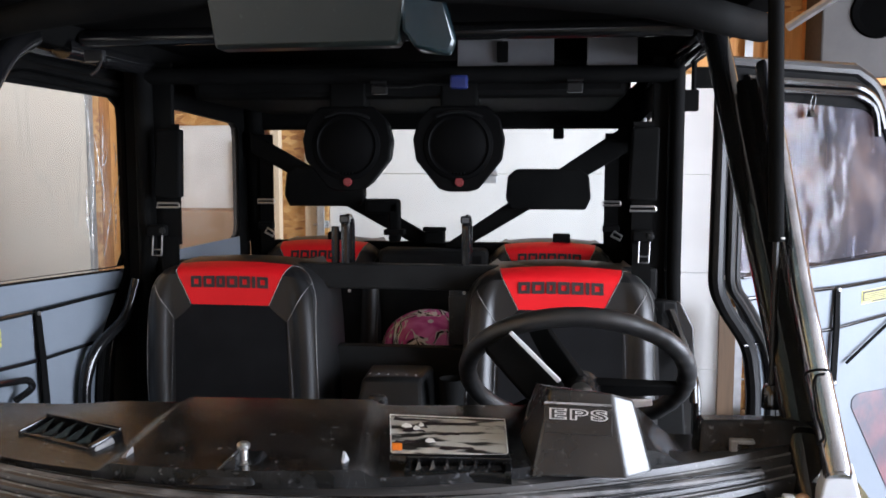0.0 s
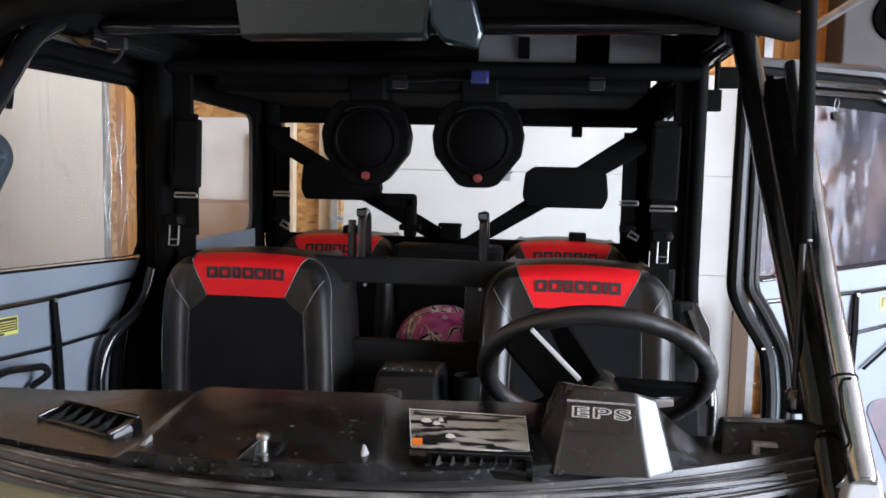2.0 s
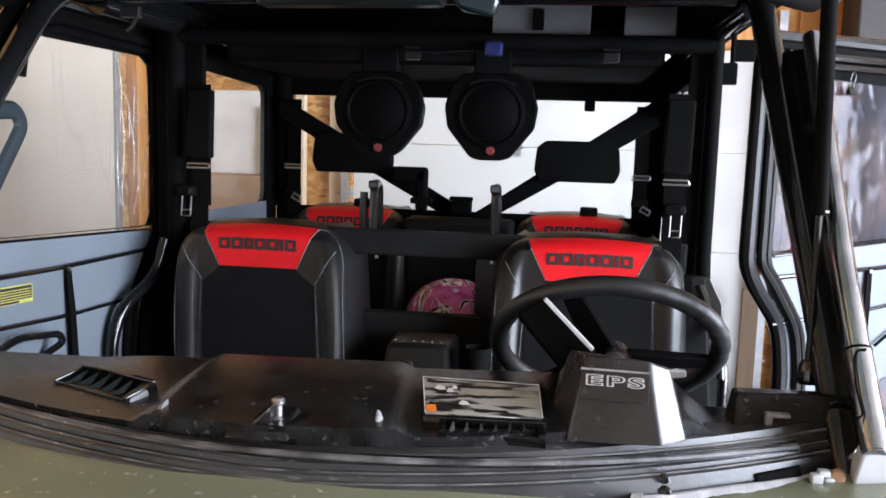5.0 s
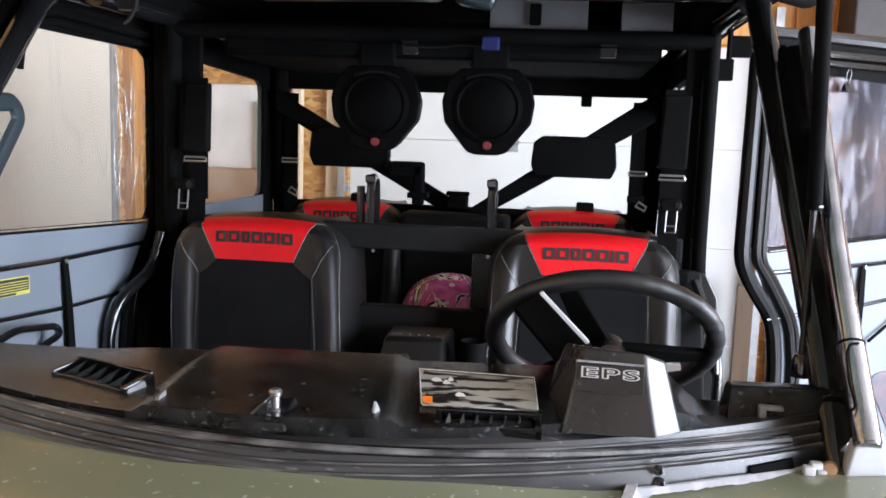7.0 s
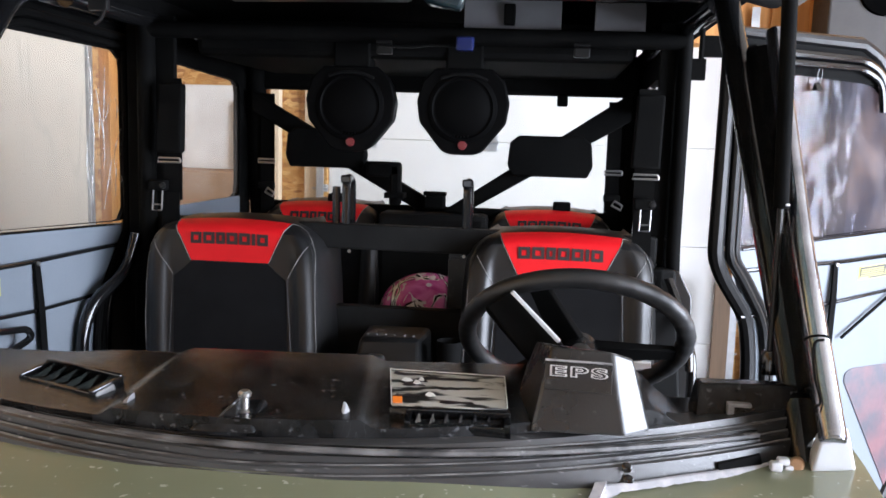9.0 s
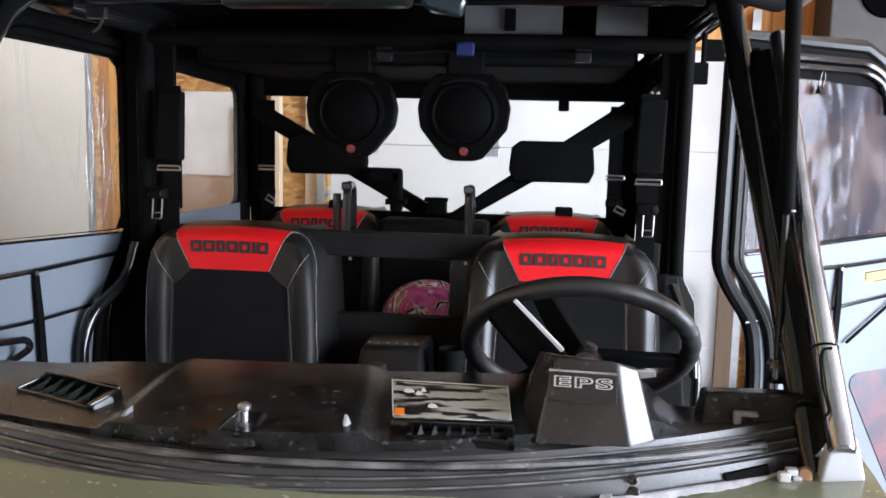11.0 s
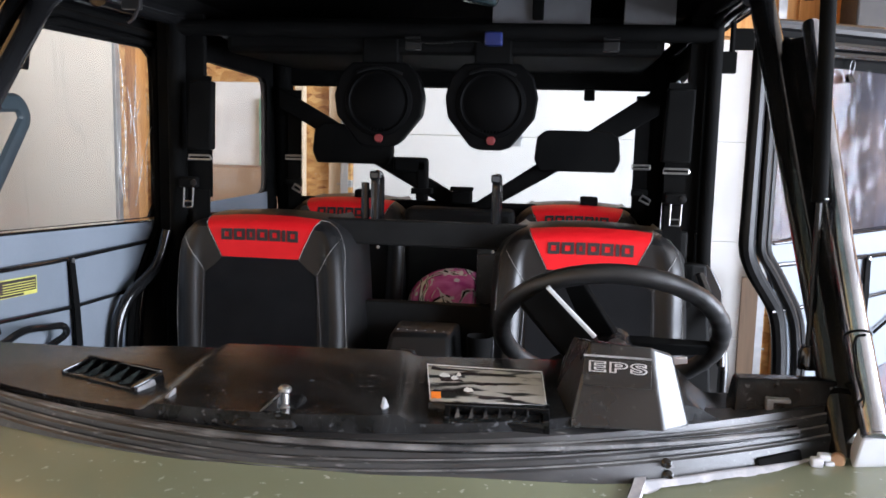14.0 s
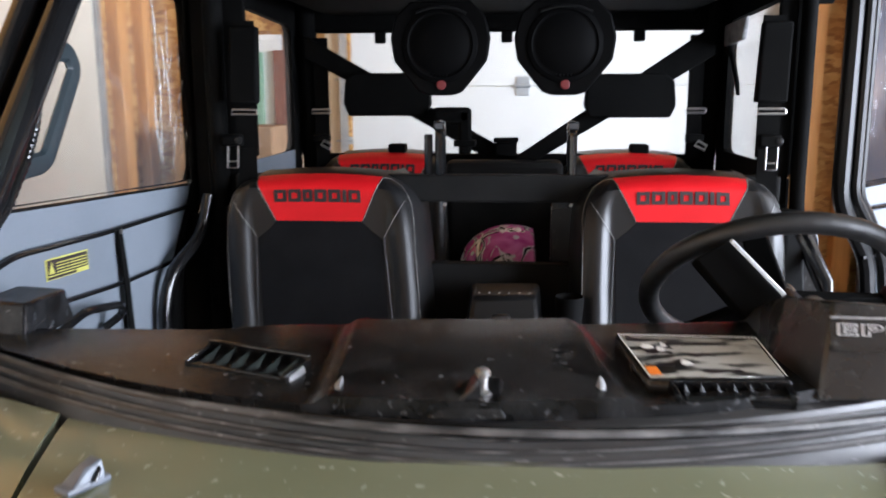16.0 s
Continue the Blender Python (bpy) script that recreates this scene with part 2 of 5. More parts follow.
M_HAZY = vinyl("hazy_vinyl", 0.30, tint=(0.78, 0.76, 0.77), scale=5.0, stretch=(1, 1, 0.6), low=0.45, high=0.78, streak=0.06, stain=((0.40, 0.39, 0.45), (0.74, 0.64, 0.60), (0.12, 0.12, 0.15), (0.25, 0.20, 0.185)))
M_GLASS = vinyl("tinted_glass", 0.05, (0.72, 0.86, 0.88))
M_STEEL = surf("bright_steel", (0.50, 0.48, 0.46), (0.36, 0.35, 0.34), 0.3, 0.45, metal=1.0, fine=120, bump=0.05)
M_BUCKLE = surf("dull_steel", (0.26, 0.255, 0.25), (0.15, 0.148, 0.145), 0.35, 0.5, metal=1.0, fine=120, bump=0.05)
M_GALV = surf("galvanised", (0.5, 0.51, 0.52), (0.38, 0.39, 0.4), 0.4, 0.6, metal=0.85, scale=14)
M_SILVER = surf("silver_trim", (0.6, 0.61, 0.62), (0.5, 0.51, 0.52), 0.3, 0.4, metal=0.4)
# Mottled grey for worn parts, pale enough to stand for small glints.
M_WORN_GLINT = surf("worn_glint_grey", (0.30, 0.30, 0.31), (0.13, 0.13, 0.13), 0.3, 0.5, scale=40)
M_BEAD = dusty("scuffed_lit_bead", (0.02, 0.02, 0.021), (0.26, 0.25, 0.245), 0.45, 0.7, 14.0)
M_SLATE = surf("slate_rubber", (0.12, 0.135, 0.16), (0.06, 0.07, 0.085), 0.3, 0.5, scale=30)
M_WHITEPART = surf("white_fender", (0.58, 0.59, 0.61), (0.46, 0.47, 0.49), 0.35, 0.5, scale=5)
M_GREYPOD = dusty("grey_plastic", (0.012, 0.012, 0.0123), (0.09, 0.087, 0.083), 0.27, 0.14, 9.0)
# Silver stands in for the bright sheen on a gloss black tube.
M_POST = surf("sheen_silver_post", (0.46, 0.48, 0.53), (0.26, 0.27, 0.31), 0.10, 0.20, metal=0.96, scale=16, fine=140, bump=0.08)
M_WHEELRIM = surf("rim_rubber", (0.007, 0.007, 0.0075), (0.013, 0.013, 0.0135), 0.4, 0.5, scale=9, fine=300, bump=0.3, dist=0.0006)
# Teal tint puts the bluish reflection of the mirror end into its colour.
M_TEAL = surf("mirror_end", (0.006, 0.012, 0.014), (0.004, 0.008, 0.010), 0.12, 0.25, scale=9)
M_MIRRORBACK = dusty("mirror_back", (0.005, 0.0075, 0.007), (0.04, 0.045, 0.04), 0.32, 0.06, 3.0)
M_BLUE = surf("blue_plastic", (0.01, 0.018, 0.10), (0.008, 0.013, 0.07), 0.3, 0.4)
M_LABELGREY = surf("label_film", (0.012, 0.011, 0.010), (0.40, 0.39, 0.355), 0.3, 0.5, scale=15, fine=300, bump=0.2, stretch=(1, 4.5, 1), detail=7, contrast=(0.435, 0.505))
M_WHITE = surf("white_print", (0.8, 0.8, 0.78), (0.7, 0.7, 0.68), 0.5, 0.6)
M_ORANGE = surf("orange_print", (0.85, 0.22, 0.02), (0.75, 0.18, 0.02), 0.5, 0.6)
M_YELLOW = surf("yellow_label", (0.42, 0.40, 0.09), (0.34, 0.32, 0.07), 0.45, 0.6, scale=30)
M_REDDOT = surf("red_badge", (0.12, 0.008, 0.01), (0.09, 0.007, 0.008), 0.35, 0.5)
M_TYRE = surf("tyre_rubber", (0.02, 0.02, 0.02), (0.035, 0.034, 0.032), 0.75, 0.9, fine=120, bump=0.4)
M_DOORPANEL = surf("garage_door_paint", (0.63, 0.62, 0.60), (0.58, 0.57, 0.55), 0.45, 0.6, scale=2.5, fine=90, bump=0.1)
M_CREAM = surf("cream_panel", (0.66, 0.60, 0.50), (0.59, 0.535, 0.445), 0.55, 0.7, scale=1.6, fine=40, bump=0.15, contrast=(0.3, 0.75))
M_OSB = osb("strand_board", (0.36, 0.15, 0.040), (0.58, 0.29, 0.082), (0.75, 0.44, 0.155))
M_PINE = timber("pine", (0.64, 0.31, 0.092), (0.44, 0.185, 0.046))
M_PALEPINE = timber("pale_pine", (0.72, 0.6, 0.45), (0.6, 0.46, 0.3))
M_CONCRETE = surf("concrete", (0.10, 0.096, 0.092), (0.065, 0.063, 0.06), 0.75, 0.9, scale=3, fine=60, bump=0.3)
M_CEIL = surf("ceiling_board", (0.38, 0.33, 0.27), (0.31, 0.27, 0.22), 0.8, 0.9, scale=2)
M_GREEN = surf("green_plastic", (0.18, 0.5, 0.05), (0.14, 0.42, 0.04), 0.4, 0.5)
M_DARKGREEN = surf("green_strip", (0.22, 0.42, 0.3), (0.18, 0.36, 0.26), 0.5, 0.6)
M_BROWN = surf("brown_card", (0.42, 0.25, 0.14), (0.34, 0.2, 0.11), 0.7, 0.85, scale=6)
M_ASPHALT = surf("drive", (0.26, 0.25, 0.24), (0.2, 0.19, 0.18), 0.8, 0.95, scale=2, fine=50, bump=0.4)
M_CLOTH = surf("speaker_cloth", (0.0014, 0.0014, 0.0014), (0.002, 0.002, 0.002), 0.9, 0.97, spec=0.0, fine=500, bump=0.4)

# Pale tone for the torn cowl edge and the painted glare on the hood.
M_TORN_LIT_EDGE = dusty("torn_and_lit_edge", (0.24, 0.24, 0.25), (0.46, 0.42, 0.42), 0.5, 0.9, 40.0, 300.0, 0.6)
M_UMBER = surf("umber_board", (0.085, 0.055, 0.05), (0.05, 0.034, 0.032), 0.5, 0.7, scale=3, fine=30)
M_DARKWOOD = timber("dark_wood", (0.11, 0.065, 0.033), (0.07, 0.04, 0.02))
M_CREASE = vinyl("crease_sheen_vinyl", 0.55, scale=30.0, dust=(0.72, 0.71, 0.69))
M_SPEAKERBOX = surf("speaker_box", (0.022, 0.018, 0.016), (0.03, 0.025, 0.022), 0.5, 0.7)
M_SEMI = surf("black_semigloss", (0.0045, 0.0045, 0.0047), (0.008, 0.008, 0.008), 0.30, 0.42, spec=0.25, fine=150, bump=0.08)
M_TRIM = surf("roof_plate", (0.12, 0.122, 0.13), (0.09, 0.09, 0.095), 0.25, 0.4)
M_POD = surf("pod_plastic", (0.0014, 0.0014, 0.0015), (0.0024, 0.0024, 0.0024), 0.45, 0.6, spec=0.03, fine=200, bump=0.1)

M_DASH.node_tree.nodes["Principled BSDF"].inputs["Specular IOR Level"].default_value = 0.23
M_HOOD.node_tree.nodes["Principled BSDF"].inputs["Coat Weight"].default_value = 0.8
M_HOOD.node_tree.nodes["Principled BSDF"].inputs["Coat Roughness"].default_value = 0.14


def helmet_paint():
    """Pink gloss shell with white blots and thin black and white swirls."""
    m, n, l, p = tree("helmet_paint")
    tc = n.new("ShaderNodeTexCoord")
    no = n.new("ShaderNodeTexNoise")
    no.inputs["Scale"].default_value, no.inputs["Detail"].default_value, no.inputs["Distortion"].default_value = 11.0, 2, 1.5
    l.new(tc.outputs["Object"], no.inputs["Vector"])
    ramp = n.new("ShaderNodeValToRGB")
    el = ramp.color_ramp.elements
    el[0].position, el[0].color = 0.35, (0.72, 0.08, 0.38, 1)
    el[1].position, el[1].color = 0.6, (0.96, 0.28, 0.68, 1)
    l.new(no.outputs[0], ramp.inputs[0])
    col = ramp.outputs[0]
    white, black = (0.95, 0.90, 0.93, 1), (0.015, 0.006, 0.012, 1)
    for stretch, scale, width, tone in (((1.0, 1.0, 0.7), 9.0, 0.05, black), ((1.0, 1.0, 0.7), 9.0, 0.024, white), ((1.3, 1.0, 0.6), 13.0, 0.045, white), ((1.3, 1.0, 0.6), 13.0, 0.020, black), ((1.5, 0.9, 0.5), 17.0, 0.03, white)):
        fold = ridges(n, l, tc, stretch, scale, width, 6.0)
        mix = n.new("ShaderNodeMixRGB")
        mix.use_clamp = True
        clampv = n.new("ShaderNodeMath")
        clampv.operation, clampv.use_clamp, clampv.inputs[1].default_value = "MULTIPLY", True, 1.0
        l.new(fold.outputs[0], clampv.inputs[0])
        l.new(clampv.outputs[0], mix.inputs[0])
        l.new(col, mix.inputs[1])
        mix.inputs[2].default_value = tone
        col = mix.outputs[0]
    vo = n.new("ShaderNodeTexVoronoi")
    vo.inputs["Scale"].default_value = 24
    l.new(tc.outputs["Object"], vo.inputs["Vector"])
    lt = n.new("ShaderNodeMath")
    lt.operation = "LESS_THAN"
    lt.inputs[1].default_value = 0.22
    l.new(vo.outputs["Distance"], lt.inputs[0])
    mix = n.new("ShaderNodeMixRGB")
    mix.inputs[2].default_value = (0.93, 0.86, 0.9, 1)
    l.new(lt.outputs[0], mix.inputs[0])
    l.new(col, mix.inputs[1])
    l.new(mix.outputs[0], p.inputs["Base Color"])
    p.inputs["Roughness"].default_value = 0.18
    p.inputs["Coat Weight"].default_value = 0.5
    return m


M_HELMET = helmet_paint()

# ---- building helpers ----
WHERE = {}


def thing(name, at, label, category, group="", kind=""):
    ob = new(name)
    ob.empty_display_size = 0.1
    ob.location = at
    WHERE[ob] = Vector(at)
    return tagged(ob, label, category, group, kind)


def make(name, bm, material):
    bmesh.ops.recalc_face_normals(bm, faces=bm.faces)
    for e in bm.edges:
        e.smooth = len(e.link_faces) == 2 and e.calc_face_angle(0) < 0.62
    size = {f: f.calc_area() for f in bm.faces}
    for f in bm.faces:
        near = [size[g] for e in f.edges for g in e.link_faces if g is not f]
        f.smooth = not near or size[f] < 3 * sum(near) / len(near)
    lo = Vector([min(v.co[i] for v in bm.verts) for i in range(3)])
    hi = Vector([max(v.co[i] for v in bm.verts) for i in range(3)])
    at = Vector(((lo.x + hi.x) / 2, (lo.y + hi.y) / 2, lo.z))
    bmesh.ops.translate(bm, verts=bm.verts, vec=-at)
    me = bpy.data.meshes.new(name)
    bm.to_mesh(me)
    bm.free()
    me.materials.append(material)
    ob = new(name, me)
    WHERE[ob] = at
    ob.location = at
    return ob


def part(name, bm, material, parent, label="", m=None):
    if m is not None:
        bm.transform(m)
    ob = make(name, bm, material)
    ob.parent = parent
    ob.location = WHERE[ob] - WHERE[parent]
    return tagged(ob, label)


def single(name, bm, material, label, category, group="", kind=""):
    return tagged(make(name, bm, material), label, category, group, kind)


def poly(verts, faces):
    bm = bmesh.new()
    vs = [bm.verts.new(v) for v in verts]
    for f in faces:
        bm.faces.new([vs[i] for i in f])
    return bm


def block(x0, x1, y0, y1, z0, z1, bev=0.0, seg=2):
    bm = bmesh.new()
    bmesh.ops.create_cube(bm, size=1, matrix=Matrix.LocRotScale(((x0 + x1) / 2, (y0 + y1) / 2, (z0 + z1) / 2), None, (x1 - x0, y1 - y0, z1 - z0)))
    if bev:
        bmesh.ops.bevel(bm, geom=bm.edges[:], offset=bev, segments=seg, profile=0.5, affect="EDGES")
    return bm


def hull(bottom, top, bev=0.0, seg=2):
    """A solid between two outlines with the same number of points."""
    n = len(bottom)
    bm = poly([*bottom, *top], [tuple(reversed(range(n))), tuple(range(n, 2 * n)), *[(i, (i + 1) % n, n + (i + 1) % n, n + i) for i in range(n)]])
    if bev:
        bmesh.ops.bevel(bm, geom=bm.edges[:], offset=bev, segments=seg, profile=0.5, affect="EDGES")
    return bm


def plate(outline, depth, bev=0.0):
    """An outline of 3D points pushed along the vector depth."""
    d = Vector(depth)
    return hull([Vector(p) for p in outline], [Vector(p) + d for p in outline], bev)


def fillet(pts, rad, seg=5):
    pts = [Vector(p) for p in pts]
    if rad <= 0 or len(pts) < 3:
        return pts
    out = [pts[0]]
    for a, b, c in zip(pts, pts[1:], pts[2:]):
        u, v = (a - b), (c - b)
        r = min(rad, u.length * 0.45, v.length * 0.45)
        p, q = b + u.normalized() * r, b + v.normalized() * r
        for i in range(seg + 1):
            s = i / seg
            out.append(p * (1 - s) ** 2 + b * 2 * s * (1 - s) + q * s * s)
    out.append(pts[-1])
    return out


def tube(pts, r, rad=0.0, n=12, flat=1.0, closed=False):
    """A round bar along points, with bends of radius rad; flat squeezes it sideways."""
    pts = fillet(pts, rad)
    bm = bmesh.new()
    rings, side = [], None
    count = len(pts)
    for i, p in enumerate(pts):
        a = pts[(i - 1) % count] if (closed or i) else p
        b = pts[(i + 1) % count] if (closed or i < count - 1) else p
        d = (b - a).normalized()
        if side is None:
            side = d.cross(Vector((0, 0, 1)) if abs(d.z) < 0.9 else Vector((1, 0, 0))).normalized()
        side = (side - d * side.dot(d)).normalized()
        up = side.cross(d)
        rr = r[i] if isinstance(r, (list, tuple)) else r
        rings.append([bm.verts.new(p + side * math.cos(k * math.tau / n) * rr * flat + up * math.sin(k * math.tau / n) * rr) for k in range(n)])
    pairs = list(zip(rings, rings[1:])) + ([(rings[-1], rings[0])] if closed else [])
    for a, b in pairs:
        for k in range(n):
            bm.faces.new((a[k], a[(k + 1) % n], b[(k + 1) % n], b[k]))
    if not closed:
        bm.faces.new(list(reversed(rings[0])))
        bm.faces.new(rings[-1])
    return bm


def join(*bms):
    out = bms[0]
    for b in bms[1:]:
        me = bpy.data.meshes.new("t")
        b.to_mesh(me)
        b.free()
        out.from_mesh(me)
        bpy.data.meshes.remove(me)
    return out


def sheet(fn, us, vs, thick):
    """A grid surface fn(u, v) with thickness given by the vector thick."""
    nu, nv, d = len(us), len(vs), Vector(thick)
    pts = [Vector(fn(u, v)) for u in us for v in vs]
    verts = pts + [p + d for p in pts]
    o = nu * nv
    at = lambda i, j: i * nv + j
    faces = []
    for i in range(nu - 1):
        for j in range(nv - 1):
            q = (at(i, j), at(i + 1, j), at(i + 1, j + 1), at(i, j + 1))
            faces += [q, tuple(o + k for k in reversed(q))]
    rim = [at(i, 0) for i in range(nu)] + [at(nu - 1, j) for j in range(1, nv)] + [at(i, nv - 1) for i in range(nu - 2, -1, -1)] + [at(0, j) for j in range(nv - 2, 0, -1)]
    for a, b in zip(rim, rim[1:] + rim[:1]):
        faces.append((a, b, o + b, o + a))
    return poly(verts, faces)


def span(a, b, n):
    return [a + (b - a) * i / (n - 1) for i in range(n)]


def lathe(profile, n=24, at=(0, 0, 0), axis=None):
    """Turns (radius, height) pairs round an axis, z unless given."""
    bm = bmesh.new()
    rings = [[bm.verts.new((r * math.cos(k * math.tau / n), r * math.sin(k * math.tau / n), h)) for k in range(n)] for r, h in profile]
    for a, b in zip(rings, rings[1:]):
        for k in range(n):
            bm.faces.new((a[k], a[(k + 1) % n], b[(k + 1) % n], b[k]))
    bm.faces.new(list(reversed(rings[0])))
    bm.faces.new(rings[-1])
    turn = Vector(axis).to_track_quat("Z", "Y").to_matrix().to_4x4() if axis else Matrix()
    bm.transform(Matrix.Translation(at) @ turn)
    return bm


def letters(text, size, depth, m, grow=0.0):
    """A word in the built-in font as a mesh."""
    cu = bpy.data.curves.new("word", "FONT")
    cu.body, cu.size, cu.extrude, cu.align_x, cu.align_y = text, size, depth, "CENTER", "CENTER"
    cu.offset = grow
    ob = bpy.data.objects.new("word", cu)
    scene.collection.objects.link(ob)
    me = bpy.data.meshes.new_from_object(ob.evaluated_get(bpy.context.evaluated_depsgraph_get()))
    bpy.data.objects.remove(ob)
    bm = bmesh.new()
    bm.from_mesh(me)
    bpy.data.meshes.remove(me)
    bm.transform(m)
    return bm


def ring(outer, inner, depth, rad, n=72):
    """A flat border between two closed outlines, pushed along depth; the inner corners are rounded."""
    def rounded(p, r):
        q = [Vector(v) for v in p]
        return fillet([(q[-1] + q[0]) / 2, *q, (q[-1] + q[0]) / 2], r)[:-1]

    ins, outs = rounded(inner, rad), rounded(outer, rad * 0.5)
    c = sum(ins, Vector()) / len(ins)
    nrm = Vector(depth).normalized()
    a = (ins[0] - c).normalized()
    b = nrm.cross(a)

    def reach(loop, w):
        best = 0.0
        flat = [((p - c).dot(a), (p - c).dot(b)) for p in loop]
        for (x0, y0), (x1, y1) in zip(flat, flat[1:] + flat[:1]):
            ex, ey = x1 - x0, y1 - y0
            den = w[0] * ey - w[1] * ex
            if abs(den) < 1e-9:
                continue
            t, k = (x0 * ey - y0 * ex) / den, (x0 * w[1] - y0 * w[0]) / den
            if t > 0 and -1e-6 <= k <= 1 + 1e-6:
                best = max(best, t)
        return best

    base = []
    for k in range(n):
        w = (math.cos(k * math.tau / n), math.sin(k * math.tau / n))
        d = a * w[0] + b * w[1]
        base.append((c + d * reach(outs, w), c + d * reach(ins, w)))
    d = Vector(depth)
    verts = [p for o, i in base for p in (o, i, o + d, i + d)]
    faces = []
    for k in range(n):
        p, q = 4 * k, 4 * ((k + 1) % n)
        faces += [(p, q, q + 1, p + 1), (p + 2, p + 3, q + 3, q + 2), (p, p + 2, q + 2, q), (p + 1, q + 1, q + 3, p + 3)]
    return poly(verts, faces)


def step(a, b, x):
    t = min(1, max(0, (x - a) / (b - a)))
    return t * t * (3 - 2 * t)

# ---- garage ----
BACK, LEFT, RIGHT, FRONT, TOP = 4.32, -1.95, 5.5, -7.0, 3.75
single("floor", block(LEFT - 0.2, RIGHT + 0.2, FRONT, BACK + 0.2, -0.12, 0), M_CONCRETE, "grey concrete garage floor", "floor", kind="structure")
single("ground", block(-90, 90, -90, 90, -0.2, -0.125), M_ASPHALT, "pale gravel drive outside the garage", "ground", kind="structure")
single("wall_left", block(LEFT - 0.15, LEFT, FRONT, BACK, 0, TOP), M_OSB, "brown strand board garage wall", "wall", kind="structure")
single("wall_right", join(block(RIGHT, RIGHT + 0.15, 2.47, BACK, 0, TOP), block(RIGHT, RIGHT + 0.15, FRONT, -3.07, 0, TOP), block(RIGHT, RIGHT + 0.15, -3.07, 2.47, 3.38, TOP)), M_OSB, "brown strand board garage wall", "wall", kind="structure")
single("ceiling", block(LEFT - 0.15, RIGHT + 0.15, FRONT, BACK + 0.15, TOP, TOP + 0.1), M_CEIL, "pale board garage ceiling", "ceiling", kind="structure")
GX0, GX1, GZ = -0.84, 1.37, 2.11
wb = join(block(LEFT - 0.15, GX0, BACK, BACK + 0.15, 0, TOP), block(GX1, RIGHT + 0.15, BACK, BACK + 0.15, 0, TOP), block(GX0, GX1, BACK, BACK + 0.15, GZ, TOP))
single("wall_back", wb, M_OSB, "brown strand board wall round the garage door", "wall", kind="structure")
single("wall_front", join(block(LEFT - 0.15, -1.55, FRONT - 0.15, FRONT, 0, TOP), block(1.15, RIGHT + 0.15, FRONT - 0.15, FRONT, 0, TOP), block(-1.55, 1.15, FRONT - 0.15, FRONT, 2.5, TOP)), M_OSB, "brown strand board garage wall", "wall", kind="structure")

gd = thing("garage_door", (0.23, BACK + 0.05, 0), "closed white sectional garage door with hinges", "garage door", kind="structure")
for i in range(4):
    z0 = i * GZ / 4
    part("panel", block(GX0 + 0.002, GX1 - 0.002, BACK + 0.03, BACK + 0.075, z0 + 0.001, z0 + GZ / 4 - 0.001, 0.003), M_DOORPANEL, gd)
for i in range(1, 4):
    for x in (-0.6, 0.07, 0.52):
        part("hinge", join(block(x - 0.035, x + 0.035, BACK + 0.022, BACK + 0.03, i * GZ / 4 - 0.05, i * GZ / 4 + 0.05, 0.003), tube([(x - 0.04, BACK + 0.016, i * GZ / 4), (x + 0.04, BACK + 0.016, i * GZ / 4)], 0.009)), M_GALV, gd)
for x in (GX0 - 0.02, GX1 + 0.02):
    tr = thing("door_track", (x, BACK - 0.05, 0), "galvanised steel garage door track with rollers", "door track", "garage door tracks")
    part("rail", join(block(x - 0.006, x + 0.006, BACK - 0.075, BACK - 0.02, 0.0, 2.3), block(x - 0.02, x + 0.02, BACK - 0.08, BACK - 0.074, 0.0, 2.3)), M_GALV, tr)
    for z in (0.5, 0.86, 1.3, 1.62, 1.9):
        part("bracket", join(block(x - 0.045, x + 0.03, BACK - 0.03, BACK - 0.002, z - 0.02, z + 0.02, 0.003), tube([(x - 0.05, BACK - 0.05, z), (x + 0.04, BACK - 0.05, z)], 0.006)), M_GALV, tr)


def stud(x0, x1, y0, y1, z0, z1, mat=M_PINE, label="bare pine stud on the garage wall"):
    single("stud", block(x0, x1, y0, y1, z0, z1, 0.004), mat, label, "stud", "wall studs")


stud(-0.96, -0.875, BACK - 0.04, BACK, 0, TOP, M_PALEPINE, "pale pine post beside the garage door")
stud(1.47, 1.56, BACK - 0.06, BACK, 0, TOP)
stud(1.66, 1.75, BACK - 0.09, BACK, 0, TOP)
stud(2.05, 2.14, BACK - 0.09, BACK, 0, TOP)
single("header_beam", block(LEFT, RIGHT, BACK - 0.04, BACK - 0.002, GZ + 0.01, GZ + 0.3, 0.004), M_PINE, "pine header beam over the garage door", "beam")

# cream panelling on the left wall up to its metal edge
cp = thing("wall_panelling", (LEFT, 0.0, 0), "cream coloured wall panelling with a grey metal edge", "wall panelling", kind="structure")
for i in range(9):
    y1 = 3.72 - i * 1.2
    part("panel", block(LEFT, LEFT + 0.03, y1 - 1.196, y1, 0.0, 2.01, 0.003), M_CREAM, cp)
part("edge_strip", block(LEFT + 0.001, LEFT + 0.045, 3.722, 3.765, 0, 2.01, 0.004), M_GALV, cp)
stud(LEFT, LEFT + 0.06, 3.9, 4.0, 0, TOP)
stud(LEFT, LEFT + 0.06, 4.18, 4.28, 0, TOP)

# things along the back wall
single("white_board", block(-1.70, -1.19, BACK - 0.05, BACK - 0.03, 1.387, 1.85, 0.003), M_WHITE, "white board standing on a carton against the wall", "board")
single("carton", block(-1.68, -1.17, BACK - 0.36, BACK - 0.03, 0.0, 1.386, 0.006), M_BROWN, "tall brown cardboard carton on the floor", "carton")
